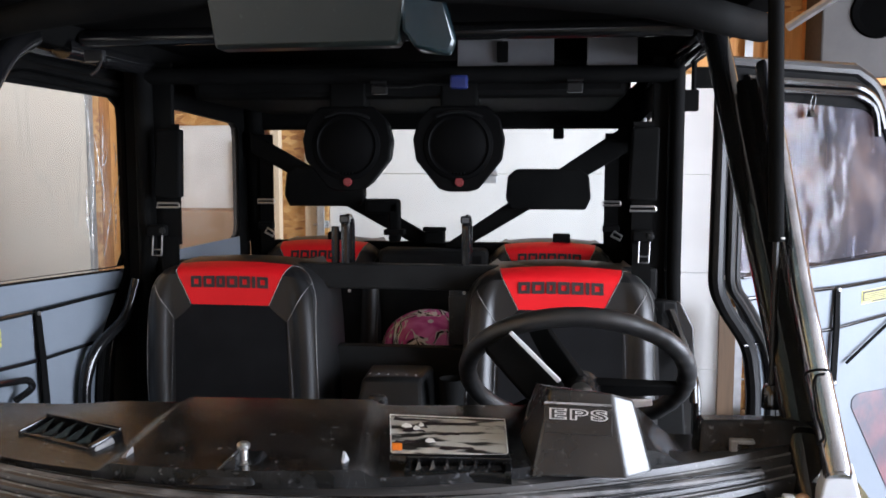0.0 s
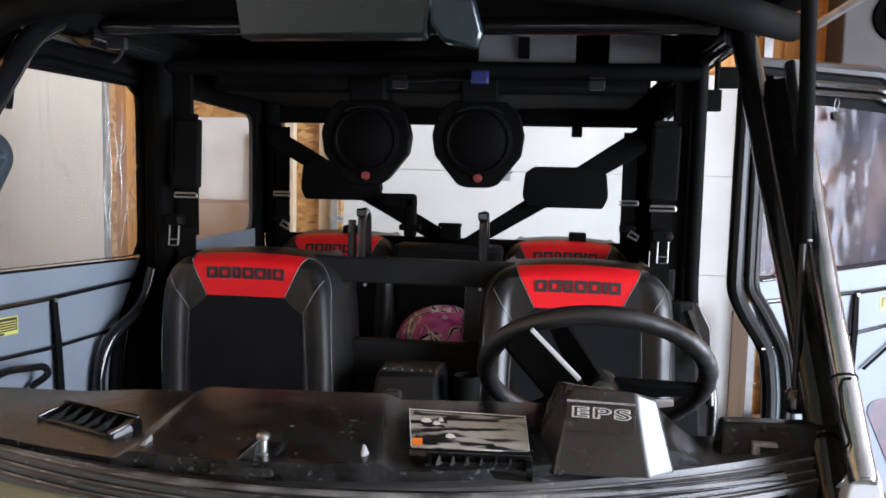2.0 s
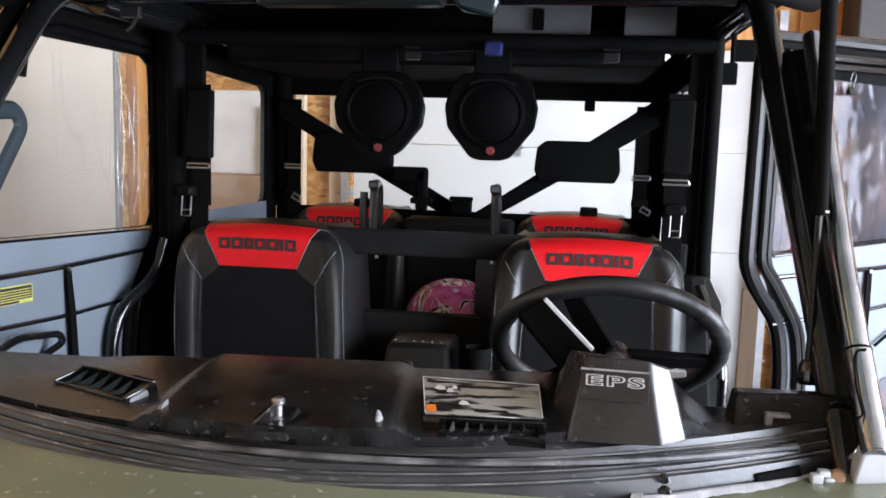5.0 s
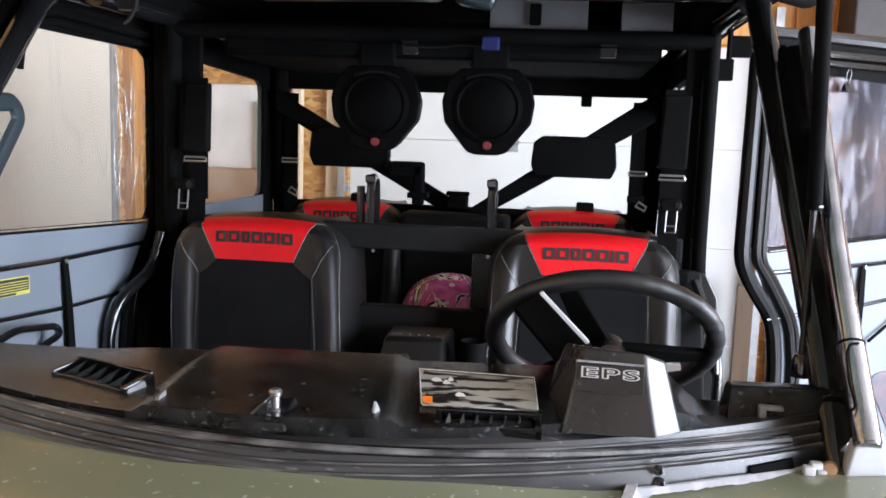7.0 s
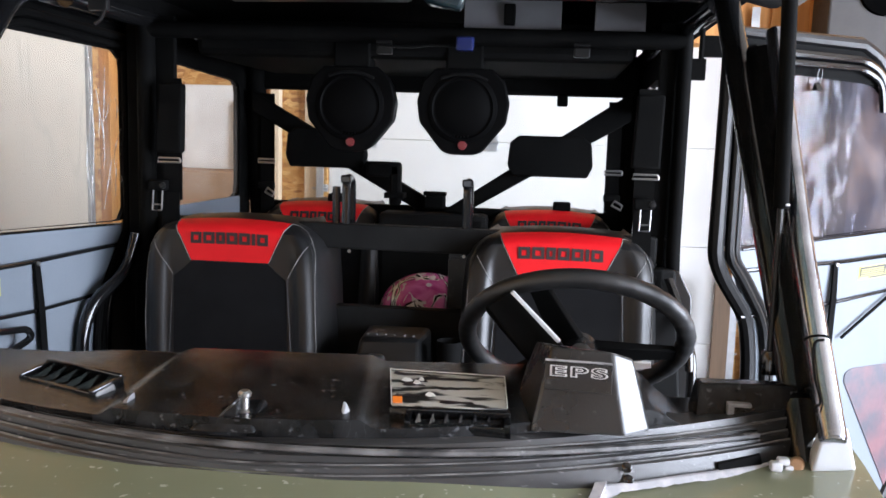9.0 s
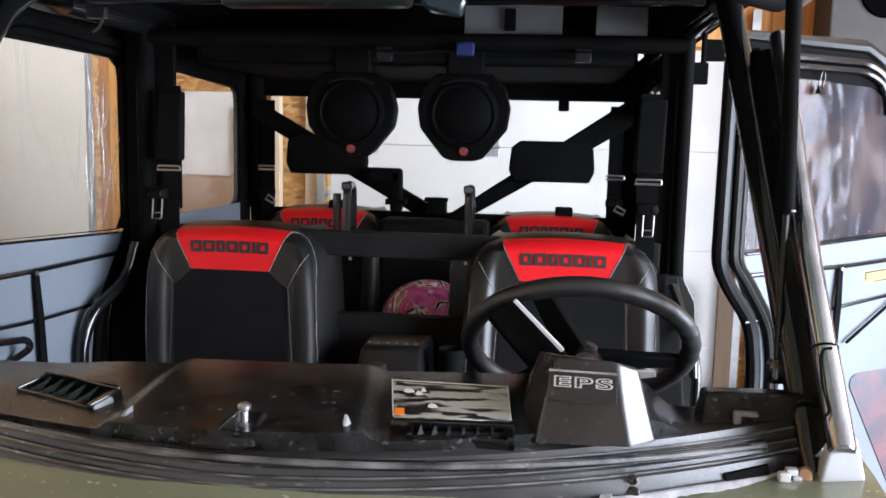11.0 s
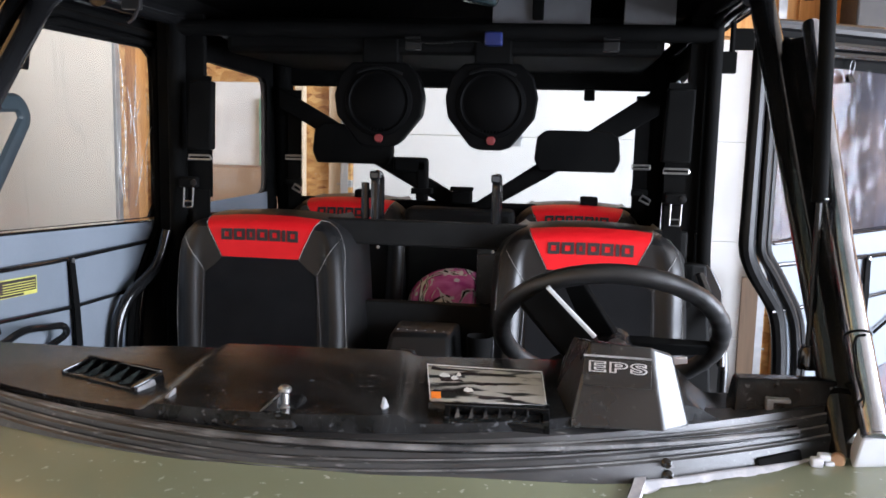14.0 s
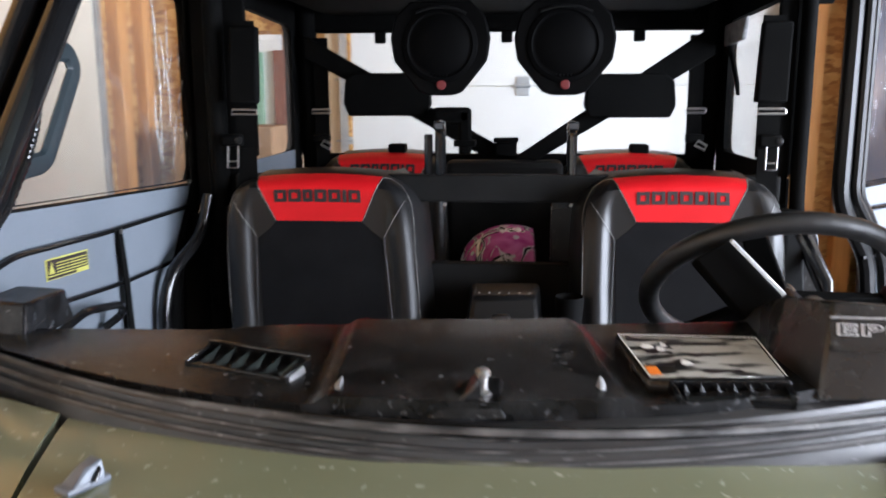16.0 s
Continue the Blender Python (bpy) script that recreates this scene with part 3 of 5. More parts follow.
single("green_strip", block(-1.352, -1.288, BACK - 0.075, BACK - 0.053, 1.387, 1.76, 0.003), M_DARKGREEN, "green painted strip of wood on the carton", "strip")
single("maroon_strip", block(-1.232, -1.172, BACK - 0.075, BACK - 0.053, 1.387, 1.77, 0.003), surf("maroon_wood", (0.26, 0.10, 0.07), (0.18, 0.065, 0.045), 0.5, 0.7, scale=12), "maroon painted strip of wood on the carton", "strip")
single("shelf_upright", block(-1.15, -1.10, BACK - 0.06, BACK - 0.0, 0, 2.1, 0.003), M_PALEPINE, "pale wooden shelf upright by the wall", "upright")

lsp = thing("loudspeaker", (1.98, BACK - 0.2, 2.035), "black loudspeaker cabinet on a high shelf", "loudspeaker")
part("cabinet", block(1.655, 2.14, BACK - 0.36, BACK - 0.092, 2.035, 2.56, 0.01), M_SPEAKERBOX, lsp)
part("cone", lathe([(0.12, 0.0), (0.115, 0.012), (0.10, 0.01), (0.04, -0.02), (0.01, -0.012)], 28, (1.9, BACK - 0.362, 2.34), (0, -1, 0)), M_CLOTH, lsp)
single("high_shelf", block(1.63, 2.9, BACK - 0.4, BACK - 0.091, 2.0, 2.035, 0.003), M_PINE, "brown plank shelf high on the wall", "shelf")
single("leaning_board", block(1.268, 1.352, BACK - 0.18, BACK - 0.16, 0.0, 0.90, 0.003), M_DARKWOOD, "dark brown board leaning at the garage door", "board")
single("ceiling_rail", tube([(1.52, BACK - 0.3, 2.29), (1.98, BACK - 0.8, 2.6), (2.6, BACK - 1.5, TOP)], 0.022, 0.05, 8), M_GALV, "galvanised angle rail hung from the ceiling", "rail")
single("green_level", block(1.525, 1.555, BACK - 0.12, BACK - 0.09, 0.0, 0.62, 0.006), M_GREEN, "bright green plastic pole leaning by the wall", "pole")
single("red_cord", tube([(1.46, BACK - 0.3, 0.366), (1.50, BACK - 0.32, 0.372), (1.53, BACK - 0.27, 0.372), (1.50, BACK - 0.22, 0.37), (1.47, BACK - 0.25, 0.366)], 0.010, 0.02, 8), M_RED, "red power cord coiled on the carton", "cord")
single("carton", block(1.40, 1.74, BACK - 0.5, BACK - 0.13, 0.0, 0.36, 0.01), M_BROWN, "brown carton on the floor by the wall", "carton")
single("dark_cabinet", block(1.78, 3.05, BACK - 0.45, BACK - 0.092, 0.0, 1.98, 0.01), M_UMBER, "dark umber storage cabinet against the wall", "cabinet")

# ---- vehicle ----
CAR = thing("utility_vehicle", (0, 1.6, 0), "black two-row utility vehicle with an olive hood and soft doors", "vehicle")
FIRM = lambda x: 0.705 + 0.42 * x * x
BEND = lambda u: 0.001 + (0.022 * u if u > 0 else -0.03 * u)

# hood and fenders
def hood_z(x, y):
    crown = (0.007 + 0.012 * step(0.50, 0.22, x)) * min(1.0, max(0.0, (y - 0.1) / 0.6))
    return 1.153 + crown - 0.014 * (x / 0.5) ** 2 - 0.12 * max(0.0, 0.76 - y) - 0.16 * step(0.2, -0.12, y)


part("hood", sheet(lambda u, v: (u * ((0.474 if u > 0 else 0.523) - 0.19 * v), (FIRM(u * 0.5) + 0.004) * (1 - v) - 0.10 * v, hood_z(u * 0.5, FIRM(u * 0.5) * (1 - v) - 0.1 * v)), span(-1, 1, 25), span(0, 1, 16), (0, 0, -0.02)), M_HOOD, CAR, "olive painted hood with dust and chips")
for s in (-1, 1):
    part("fender", sheet(lambda u, v, s=s: (s * ((0.484 if s > 0 else 0.533) - 0.19 * v + (0.36 + 0.15 * v) * u), (FIRM(0.51 + 0.3 * u) - 0.012) * (1 - v) - 0.06 * v, hood_z(s * 0.5, FIRM(0.5) * (1 - v) - 0.1 * v) + 0.004 + (0.024 * u * u - 0.007 if s > 0 else 0.016 * u - 0.05 * u ** 3) - 0.05 * v), span(0, 1, 10), span(0, 1, 14), (0, 0, -0.02)), M_HOOD, CAR, "olive painted fender")
part("front_fascia", hull([(-0.72, -0.05, 0.45), (0.72, -0.05, 0.45), (0.72, 0.3, 0.45), (-0.72, 0.3, 0.45)], [(-0.50, -0.10, 0.90), (0.50, -0.10, 0.90), (0.66, 0.3, 0.98), (-0.66, 0.3, 0.98)], 0.02), M_DASH, CAR)
HALF = lambda s: 0.478 if s > 0 else 0.527
# Pale strip painted in for the reflection along the hood's bevelled edge.
part("hood_edge_glare", sheet(lambda u, v: (HALF(1) - 0.004 - 0.19 * (0.80 - (0.785 - 0.42 * v)) / 0.9 + 0.014 * u + 0.0008 * math.sin(31 * v), 0.785 - 0.42 * v, hood_z(0.47, 0.785 - 0.42 * v) + 0.005), span(0, 1, 3), span(0, 1, 22), (0, 0, -0.012)), M_TORN_LIT_EDGE, CAR, "pale strip for the light on the hood edge")
on_hood = lambda x, y, h: (x, y, hood_z(x, y) + h)
mark = part("hood_decal", plate([on_hood(x, y, 0.003) for x, y in ((-0.3106, 0.522), (-0.322, 0.519), (-0.311, 0.414), (-0.2565, 0.414), (-0.270, 0.459))], (0, 0, 0.0015)), M_WHITE, CAR, "white framed printed mark")
part("mark_core", plate([on_hood(x, y, 0.0050) for x, y in ((-0.309, 0.5035), (-0.3025, 0.414), (-0.272, 0.414), (-0.2835, 0.457))], (0, 0, 0.001)), M_LABELGREY, mark)
part("hood_decal", sheet(lambda u, v: on_hood(-0.301 + 0.605 * u + 0.035 * v, 0.518 - 0.068 * u - 0.19 * v, 0.0025), span(0, 1, 12), span(0, 1, 5), (0, 0, 0.0015)), surf("maroon_decal", (0.15, 0.085, 0.075), (0.10, 0.055, 0.05), 0.3, 0.45), CAR, "maroon printed band")


def latch(x, y, z, turn, mat, label):
    m = Matrix.Translation((x, y, z)) @ pose(0, 0, 0, 0, 0, turn) @ Matrix.Scale(0.66, 4)
    hl = part("hood_latch", join(block(-0.02, 0.02, -0.04, 0.04, 0, 0.012, 0.004), hull([(-0.018, -0.03, 0.01), (0.018, -0.03, 0.01), (0.02, 0.03, 0.01), (-0.02, 0.03, 0.01)], [(-0.012, 0.0, 0.034), (0.012, 0.0, 0.034), (0.016, 0.028, 0.042), (-0.016, 0.028, 0.042)], 0.004)), mat, CAR, label, m)
    part("loop", tube([(-0.024, 0.005, 0.012), (-0.02, 0.02, 0.03), (0.02, 0.02, 0.03), (0.024, 0.005, 0.012)], 0.004, 0.01, 8), M_BLACK, hl, "", m)


latch(-0.418, 0.640, hood_z(-0.418, 0.640) + 0.001, -28, M_SLATE, "grey hood latch on the hood corner")
latch(0.376, 0.607, hood_z(0.376, 0.607) + 0.001, 8, M_BLACK, "black hood latch on the hood corner")

# cowl band of ridged rubber
prof = [(-0.022, 1.085), (-0.016, 1.138), (-0.014, 1.150), (-0.008, 1.153), (-0.006, 1.149), (-0.004, 1.150), (-0.003, 1.160), (0.003, 1.163), (0.005, 1.159), (0.007, 1.160), (0.008, 1.172), (0.014, 1.176), (0.016, 1.172), (0.018, 1.173), (0.020, 1.181), (0.045, 1.190), (0.10, 1.198)]
part("cowl_trim", sheet(lambda u, v: (u, FIRM(u) + prof[v][0] - 0.004, prof[v][1] + 0.008 - max(0, v - 14) * 0.015 * step(0.50, 0.60, u) + BEND(u) * step(16, 10, v) + (0.035 if u > 0 else 0.015) * u * step(10, 16, v)), span(-0.80, 0.80, 41), range(len(prof)), (0, 0.01, -0.03)), M_RUBBER, CAR, "ridged black rubber strip, scuffed pale")
# Pale beads paint the ridge highlights along with the scuffs.
for k, r in ((3, 0.0018), (7, 0.0016), (11, 0.0020)):
    part("cowl_bead", tube([(u, FIRM(u) + prof[k][0] - 0.004, prof[k][1] + 0.0075 + BEND(u) * step(16, 10, k) + (0.035 if u > 0 else 0.015) * u * step(10, 16, k)) for u in span(-0.79, 0.79, 40)], r, 0, 6), M_BEAD, CAR, "scuffed ridge with its highlight in the pale colour")
def lip(back, z, r, mat, label):
    """A strip along the joint between the dashboard and the cowl."""
    path = [(u, FIRM(u) + 0.0195 - 0.028 * max(u, -0.36) - back, z + 0.015 * min(0, u + 0.36)) for u in span(-0.70, 0.70, 44)]
    part("cowl_lip", tube(path, r, 0, 8), mat, CAR, label)


lip(0.006, 1.1882, 0.0056, M_BEAD, "scuffed pale rounded lip")
# Thin dark strips draw the joint and the shade under the dash overhang.
lip(-0.0010, 1.1930, 0.0013, M_DASH, "dark joint and its shade")
lip(0.0122, 1.1858, 0.0012, M_DASH, "dark joint and its shade")
for x, z in ((0.510, 1.170), (0.513, 1.153)):
    part("bolt", lathe([(0.007, 0), (0.007, 0.004), (0.003, 0.006)], 12, (x, FIRM(x) - 0.022, z), (0, -1, 0.3)), M_BLACK, CAR)
part("cowl_slot", hull([(0.642, 0.849, 1.146), (0.706, 0.885, 1.148), (0.706, 0.90, 1.148), (0.642, 0.87, 1.146)], [(0.636, 0.850, 1.163), (0.702, 0.887, 1.167), (0.702, 0.90, 1.167), (0.636, 0.87, 1.163)], 0.002), M_MATTE, CAR, "dark slot with a rubber plug")
ragged = [(x, FIRM(x) - 0.030, 1.1500 + 0.003 * step(0.5, 0.6, x)) for x in span(0.474, 0.752, 40)]
ragged_low = [(x + 0.001, y - 0.006 - 0.014 * step(0.505, 0.488, x), z - 0.0070 - 0.003 * noise.noise((x * 90, 0, 0)) - 0.002 * noise.noise((x * 310, 4, 0))) for x, y, z in ragged]
part("cowl_plate", plate(ragged + ragged_low[::-1], (0, 0.004, 0.001)), M_TORN_LIT_EDGE, CAR, "torn pale edge of the cowl")
part("cowl_clip", join(block(0.712, 0.728, 0.868, 0.882, 1.150, 1.163, 0.003), block(0.722, 0.738, 0.872, 0.886, 1.158, 1.168, 0.003), block(0.732, 0.744, 0.874, 0.886, 1.150, 1.157, 0.002)), M_WHITEPART, CAR, "broken white plastic clip")
part("lug", lathe([(0.010, -0.008), (0.010, 0.004), (0.008, 0.007), (0.002, 0.008)], 14, (0.750, 0.884, 1.158), (-0.3, -0.9, 0.2)), M_BROWN, CAR, "tan rusted lug")

# dashboard top
def dash_z(x, y):
    rise = step(-0.200, -0.178, x + 0.057 * (y - 0.77)) * step(0.168, 0.142, x + 0.16 * (y - 0.86))
    lift = 0.0125 - 0.003 * step(0.80, 1.04, y)
    return 1.207 + (0.035 if x > 0 else 0.015) * x + 0.012 * step(0.75, 1.0, y) + lift * rise - 0.009 * step(-0.28, -0.45, x) * step(0.85, 1.04, y) - 0.046 * step(0.53, 0.60, x) * step(0.80, 0.93, y) - 0.05 * step(1.045, 1.09, y)


DASH = part("dashboard", sheet(lambda u, v: (u, (FIRM(u) + 0.027) * (1 - v) + 1.09 * v, dash_z(u, (FIRM(u) + 0.027) * (1 - v) + 1.09 * v)), span(-0.78, 0.78, 221), span(0, 1, 44), (0, 0.012, -0.12)), M_DASH, CAR, "dusty black moulded dashboard")
# Both clips carry their bright glints in the pale colour.
part("notch", hull([(-0.195, 0.752, 1.198), (-0.165, 0.752, 1.200), (-0.165, 0.79, 1.208), (-0.19, 0.79, 1.204)], [(-0.182, 0.768, 1.210), (-0.166, 0.770, 1.222), (-0.166, 0.788, 1.226), (-0.176, 0.788, 1.216)]), M_WORN_GLINT, DASH, "worn moulded clip, pale for its glint")
part("notch", hull([(0.131, 0.752, 1.210), (0.143, 0.752, 1.210), (0.146, 0.777, 1.218), (0.131, 0.777, 1.222)], [(0.136, 0.763, 1.222), (0.138, 0.763, 1.222), (0.139, 0.775, 1.236), (0.135, 0.775, 1.238)]), M_WORN_GLINT, DASH, "worn moulded clip, pale for its glint")


def vent(cx, cy, cz, length, depth, turn, tip, fins):
    m = Matrix.Translation((cx, cy, cz)) @ pose(0, 0, 0, tip, 0, turn)
    h = length / 2
    ve = part("air_vent", join(block(-h, h, -depth / 2, -depth / 2 + 0.006, 0, 0.018, 0.002), block(-h, h, depth / 2 - 0.006, depth / 2, 0, 0.026, 0.002), block(-h, -h + 0.008, -depth / 2, depth / 2, 0, 0.022, 0.002), block(h - 0.010, h, -depth / 2, depth / 2, 0, 0.022, 0.002), block(-h, h, -depth / 2, depth / 2, -0.004, 0.003)), M_BLACK, CAR, "glossy black air vent with angled fins", m)
    for i in range(fins):
        x = -h + length * (i + 0.75) / (fins + 0.5)
        part("fin", poly([(x - 0.010, -depth / 2 + 0.006, 0.003), (x + 0.012, -depth / 2 + 0.006, 0.003), (x + 0.004, depth / 2 - 0.007, 0.003), (x, -depth / 2 + 0.008, 0.016), (x + 0.004, depth / 2 - 0.007, 0.022)], [(0, 1, 3), (0, 3, 4, 2), (1, 2, 4, 3), (0, 2, 1)]), M_BLACK, ve, "", m)


vent(-0.309, 0.873, 1.197, 0.166, 0.056, -21, 10, 6)
end_m = Matrix.Translation((-0.309, 0.873, 1.197)) @ pose(0, 0, 0, 10, 0, -21)
# Pale wedge added to draw the reflection on the glossy black vent end.
part("vent_end_sheen", hull([(0.083, -0.030, -0.002), (0.090, -0.028, -0.002), (0.087, 0.010, -0.002), (0.083, 0.012, -0.002)], [(0.083, -0.024, 0.018), (0.085, -0.022, 0.017), (0.085, 0.008, 0.018), (0.083, 0.008, 0.019)], 0.002), M_WORN_GLINT, CAR, "pale piece for the reflection on the vent end", end_m)
vent(0.287, 0.788, 1.203, 0.140, 0.030, 4, 14, 7)

# worn instruction label on its tilted plate
LC = [Vector(p) for p in ((0.195, 0.797, 1.228), (0.352, 0.803, 1.231), (0.342, 0.900, 1.248), (0.171, 0.915, 1.244))]


def on_label(u, v, h=0.0):
    p = LC[0] * (1 - u) * (1 - v) + LC[1] * u * (1 - v) + LC[2] * u * v + LC[3] * (1 - u) * v
    return p + Vector((0, -0.16, 0.98)) * h


def label_piece(pts, h, t):
    return plate([on_label(u, v, h) for u, v in pts], Vector((0, -0.16, 0.98)) * t)


part("label_plate", label_piece([(-0.012, -0.02), (1.012, -0.02), (1.012, 1.02), (-0.012, 1.02)], -0.030, 0.0285), M_DASH, DASH, "black label plate")
part("worn_label", label_piece([(0.01, 0.02), (0.99, 0.02), (0.99, 0.98), (0.01, 0.98)], 0.0, 0.0015), M_LABELGREY, DASH, "worn grey instruction label, print unreadable")
random.seed(4)
for i in range(9):
    v, u = random.uniform(0.3, 0.9), random.uniform(0.02, 0.45)
    w = random.uniform(0.10, 0.26)
    if i < 4:
        v, u, w = (0.86, 0.78, 0.24, 0.10)[i], (0.03, 0.30, 0.03, 0.42)[i], (0.34, 0.40, 0.22, 0.30)[i]
    pts = [(u, v), (u + w * 0.3, v - 0.02), (u + w * 0.6, v + 0.01), (u + w, v), (u + w * 0.93, v + random.uniform(0.03, 0.06)), (u + w * 0.55, v + random.uniform(0.04, 0.08)), (u + w * 0.3, v + random.uniform(0.03, 0.05)), (u + 0.02, v + random.uniform(0.04, 0.09))]
    part("worn_patch", label_piece([(a, min(0.965, b)) for a, b in pts], 0.0030, 0.0006), M_INK, DASH)
for u, v, w in ((0.10, 0.66, 0.10), (0.20, 0.60, 0.07), (0.30, 0.27, 0.09), (0.25, 0.70, 0.05)):
    pts = [(u, v), (u + w * 0.4, v - 0.03), (u + w, v), (u + w * 0.8, v + 0.07), (u + w * 0.35, v + 0.10), (u + 0.01, v + 0.05)]
    part("bare_patch", label_piece(pts, 0.0038, 0.0006), M_WHITE, DASH)
for a, b, c, d in ((0.0, 0.0, 0.008, 1.0), (0.0, 0.975, 1.0, 0.992), (0.992, 0.0, 1.0, 1.0)):
    part("label_border", label_piece([(a, b), (c, b), (c, d), (a, d)], 0.0036, 0.0007), M_WHITE, DASH)
part("warning_square", label_piece([(0.015, 0.03), (0.10, 0.03), (0.10, 0.2), (0.015, 0.2)], 0.0042, 0.0008), M_ORANGE, DASH, "orange warning square")

# windscreen clamp stud on its bracket
SB = part("clamp_bracket", join(hull([(-0.062, 0.725, 1.2000), (0.03, 0.725, 1.2020), (0.03, 0.80, 1.2100), (-0.04, 0.80, 1.2100)], [(-0.052, 0.735, 1.2100), (0.022, 0.735, 1.2140), (0.022, 0.785, 1.2320), (-0.018, 0.785, 1.2280)], 0.003)), M_DASH, CAR, "scuffed black clamp bracket with worn pale edges")
part("gusset", plate([(-0.046, 0.738, 1.1950), (0.0, 0.738, 1.1950), (0.0, 0.740, 1.2360)], (0, 0.045, 0.004), 0.001), M_DASH, SB)
part("worn_edge", tube([(-0.045, 0.737, 1.1990), (-0.022, 0.737, 1.2185), (-0.003, 0.739, 1.2375), (0.0, 0.765, 1.2400)], 0.0016, 0.006, 6), M_GREYPOD, SB, "worn pale edge")
part("clamp_stud", lathe([(0.014, 0), (0.014, 0.006), (0.0058, 0.008), (0.0058, 0.022), (0.0085, 0.024), (0.009, 0.029), (0.006, 0.032)], 20, (0.002, 0.765, 1.2150)), M_STEEL, DASH, "bright steel clamp stud")

# column pod with badge
POD = part("steering_pod", hull([(0.383, 0.786, 1.21), (0.505, 0.790, 1.212), (0.541, 0.820, 1.212), (0.54, 1.12, 1.19), (0.36, 1.12, 1.19), (0.355, 0.90, 1.20)], [(0.406, 0.828, 1.318), (0.486, 0.817, 1.317), (0.516, 0.842, 1.303), (0.500, 1.10, 1.235), (0.388, 1.10, 1.235), (0.386, 0.93, 1.300)], 0.004), M_GREYPOD, CAR, "grey moulded steering column cover")
front = Vector((0, 0.035, 0.107)).normalized()
across = Vector((1, -0.05, 0)).normalized()
out = across.cross(front)
bm_m = Matrix((( across.x, front.x, out.x, 0.443), (across.y, front.y, out.y, 0.8065), (across.z, front.z, out.z, 1.285), (0, 0, 0, 1)))
part("badge_plate", block(-0.045, 0.043, -0.021, 0.015, 0.0, 0.0022, 0.0008), M_GREYPOD, POD, "", bm_m)
for i, ch in enumerate("EPS"):
    part("badge_letter", letters(ch, 0.026, 0.0008, bm_m @ Matrix.Translation((-0.0275 + 0.027 * i, 0.0035, 0.0030)) @ Matrix.Diagonal((1.70, 0.68, 1, 1)), 0.0015), M_SILVER, POD, "silver outlined badge letter")
    part("letter_core", letters(ch, 0.026, 0.0008, bm_m @ Matrix.Translation((-0.0275 + 0.027 * i, 0.0035, 0.0037)) @ Matrix.Diagonal((1.70, 0.68, 1, 1)), -0.0001), M_GREYPOD, POD)
part("badge_rule", block(-0.045, 0.043, 0.0165, 0.0195, 0.0, 0.003, 0.0005), M_WORN_GLINT, POD, "", bm_m)
for i in range(8):
    part("badge_print", block(-0.042 + 0.0105 * i, -0.034 + 0.0105 * i, -0.019, -0.014, 0.0036, 0.0042), M_GREYPOD, POD, "", bm_m)

# steering wheel
SW = Matrix.Translation((0.451, 1.212, 1.241)) @ pose(0, 0, 0, -43, 0, 0)
RIM = [(0.193 * math.cos(a), 0.193 * math.sin(a), 0) for a in span(0, math.tau * 191 / 192, 192)]
WHL = part("steering_wheel", tube(RIM, [0.0165 * (1 + 0.012 * math.sin(k * math.tau / 4 + 0.6) + 0.045 * max(0.0, math.cos(k * math.tau / 192 - 0.1)) * math.sin(k * math.tau / 6)) for k in range(192)], 0, 14, closed=True), M_WHEELRIM, CAR, "black grippy steering wheel with silver spokes", SW)
for k, a in enumerate((128, 8, 248)):
    sm = SW @ pose(0, 0, 0, 0, 0, a)
    part("spoke", hull([(0.03, -0.026, -0.03), (0.192, -0.016, -0.008), (0.192, 0.016, -0.008), (0.03, 0.026, -0.03)], [(0.03, -0.026, -0.012), (0.192, -0.016, 0.004), (0.192, 0.016, 0.004), (0.03, 0.026, -0.012)], 0.003), M_MATTE, WHL, "", sm)
part("spoke_inlay", plate([(0.339, 1.042, 1.348), (0.344, 1.042, 1.351), (0.423, 1.046, 1.273), (0.4175, 1.046, 1.269)], (0, 0.006, 0.002), 0.0012), M_SILVER, WHL, "silver spoke inlay")
part("spoke_inlay", plate([(0.515, 1.04, 1.246), (0.566, 1.05, 1.246), (0.567, 1.05, 1.237), (0.515, 1.04, 1.231)], (0, 0.004, 0.002), 0.001), M_SILVER, WHL, "silver spoke inlay")
part("spoke_shroud", hull([(0.296, 1.072, 1.318), (0.342, 1.062, 1.350), (0.43, 1.066, 1.262), (0.40, 1.066, 1.20)], [(0.296, 1.10, 1.305), (0.342, 1.09, 1.338), (0.43, 1.10, 1.25), (0.40, 1.10, 1.19)], 0.005), M_MATTE, WHL)
part("hub", lathe([(0.038, -0.05), (0.04, -0.02), (0.036, -0.006), (0.02, 0.0)], 24), M_DASH, WHL, "", SW)
part("hub_cap", lathe([(0.017, 0), (0.016, 0.003), (0.010, 0.005), (0.002, 0.006)], 20, (0.454, 1.02, 1.264), (0, -0.6, 0.8)), M_BUCKLE, WHL, "silver hub cap")
part("column", tube([SW @ Vector((0, 0, -0.04)), (0.443, 0.95, 1.21)], 0.045, 0, 16), M_DASH, CAR)


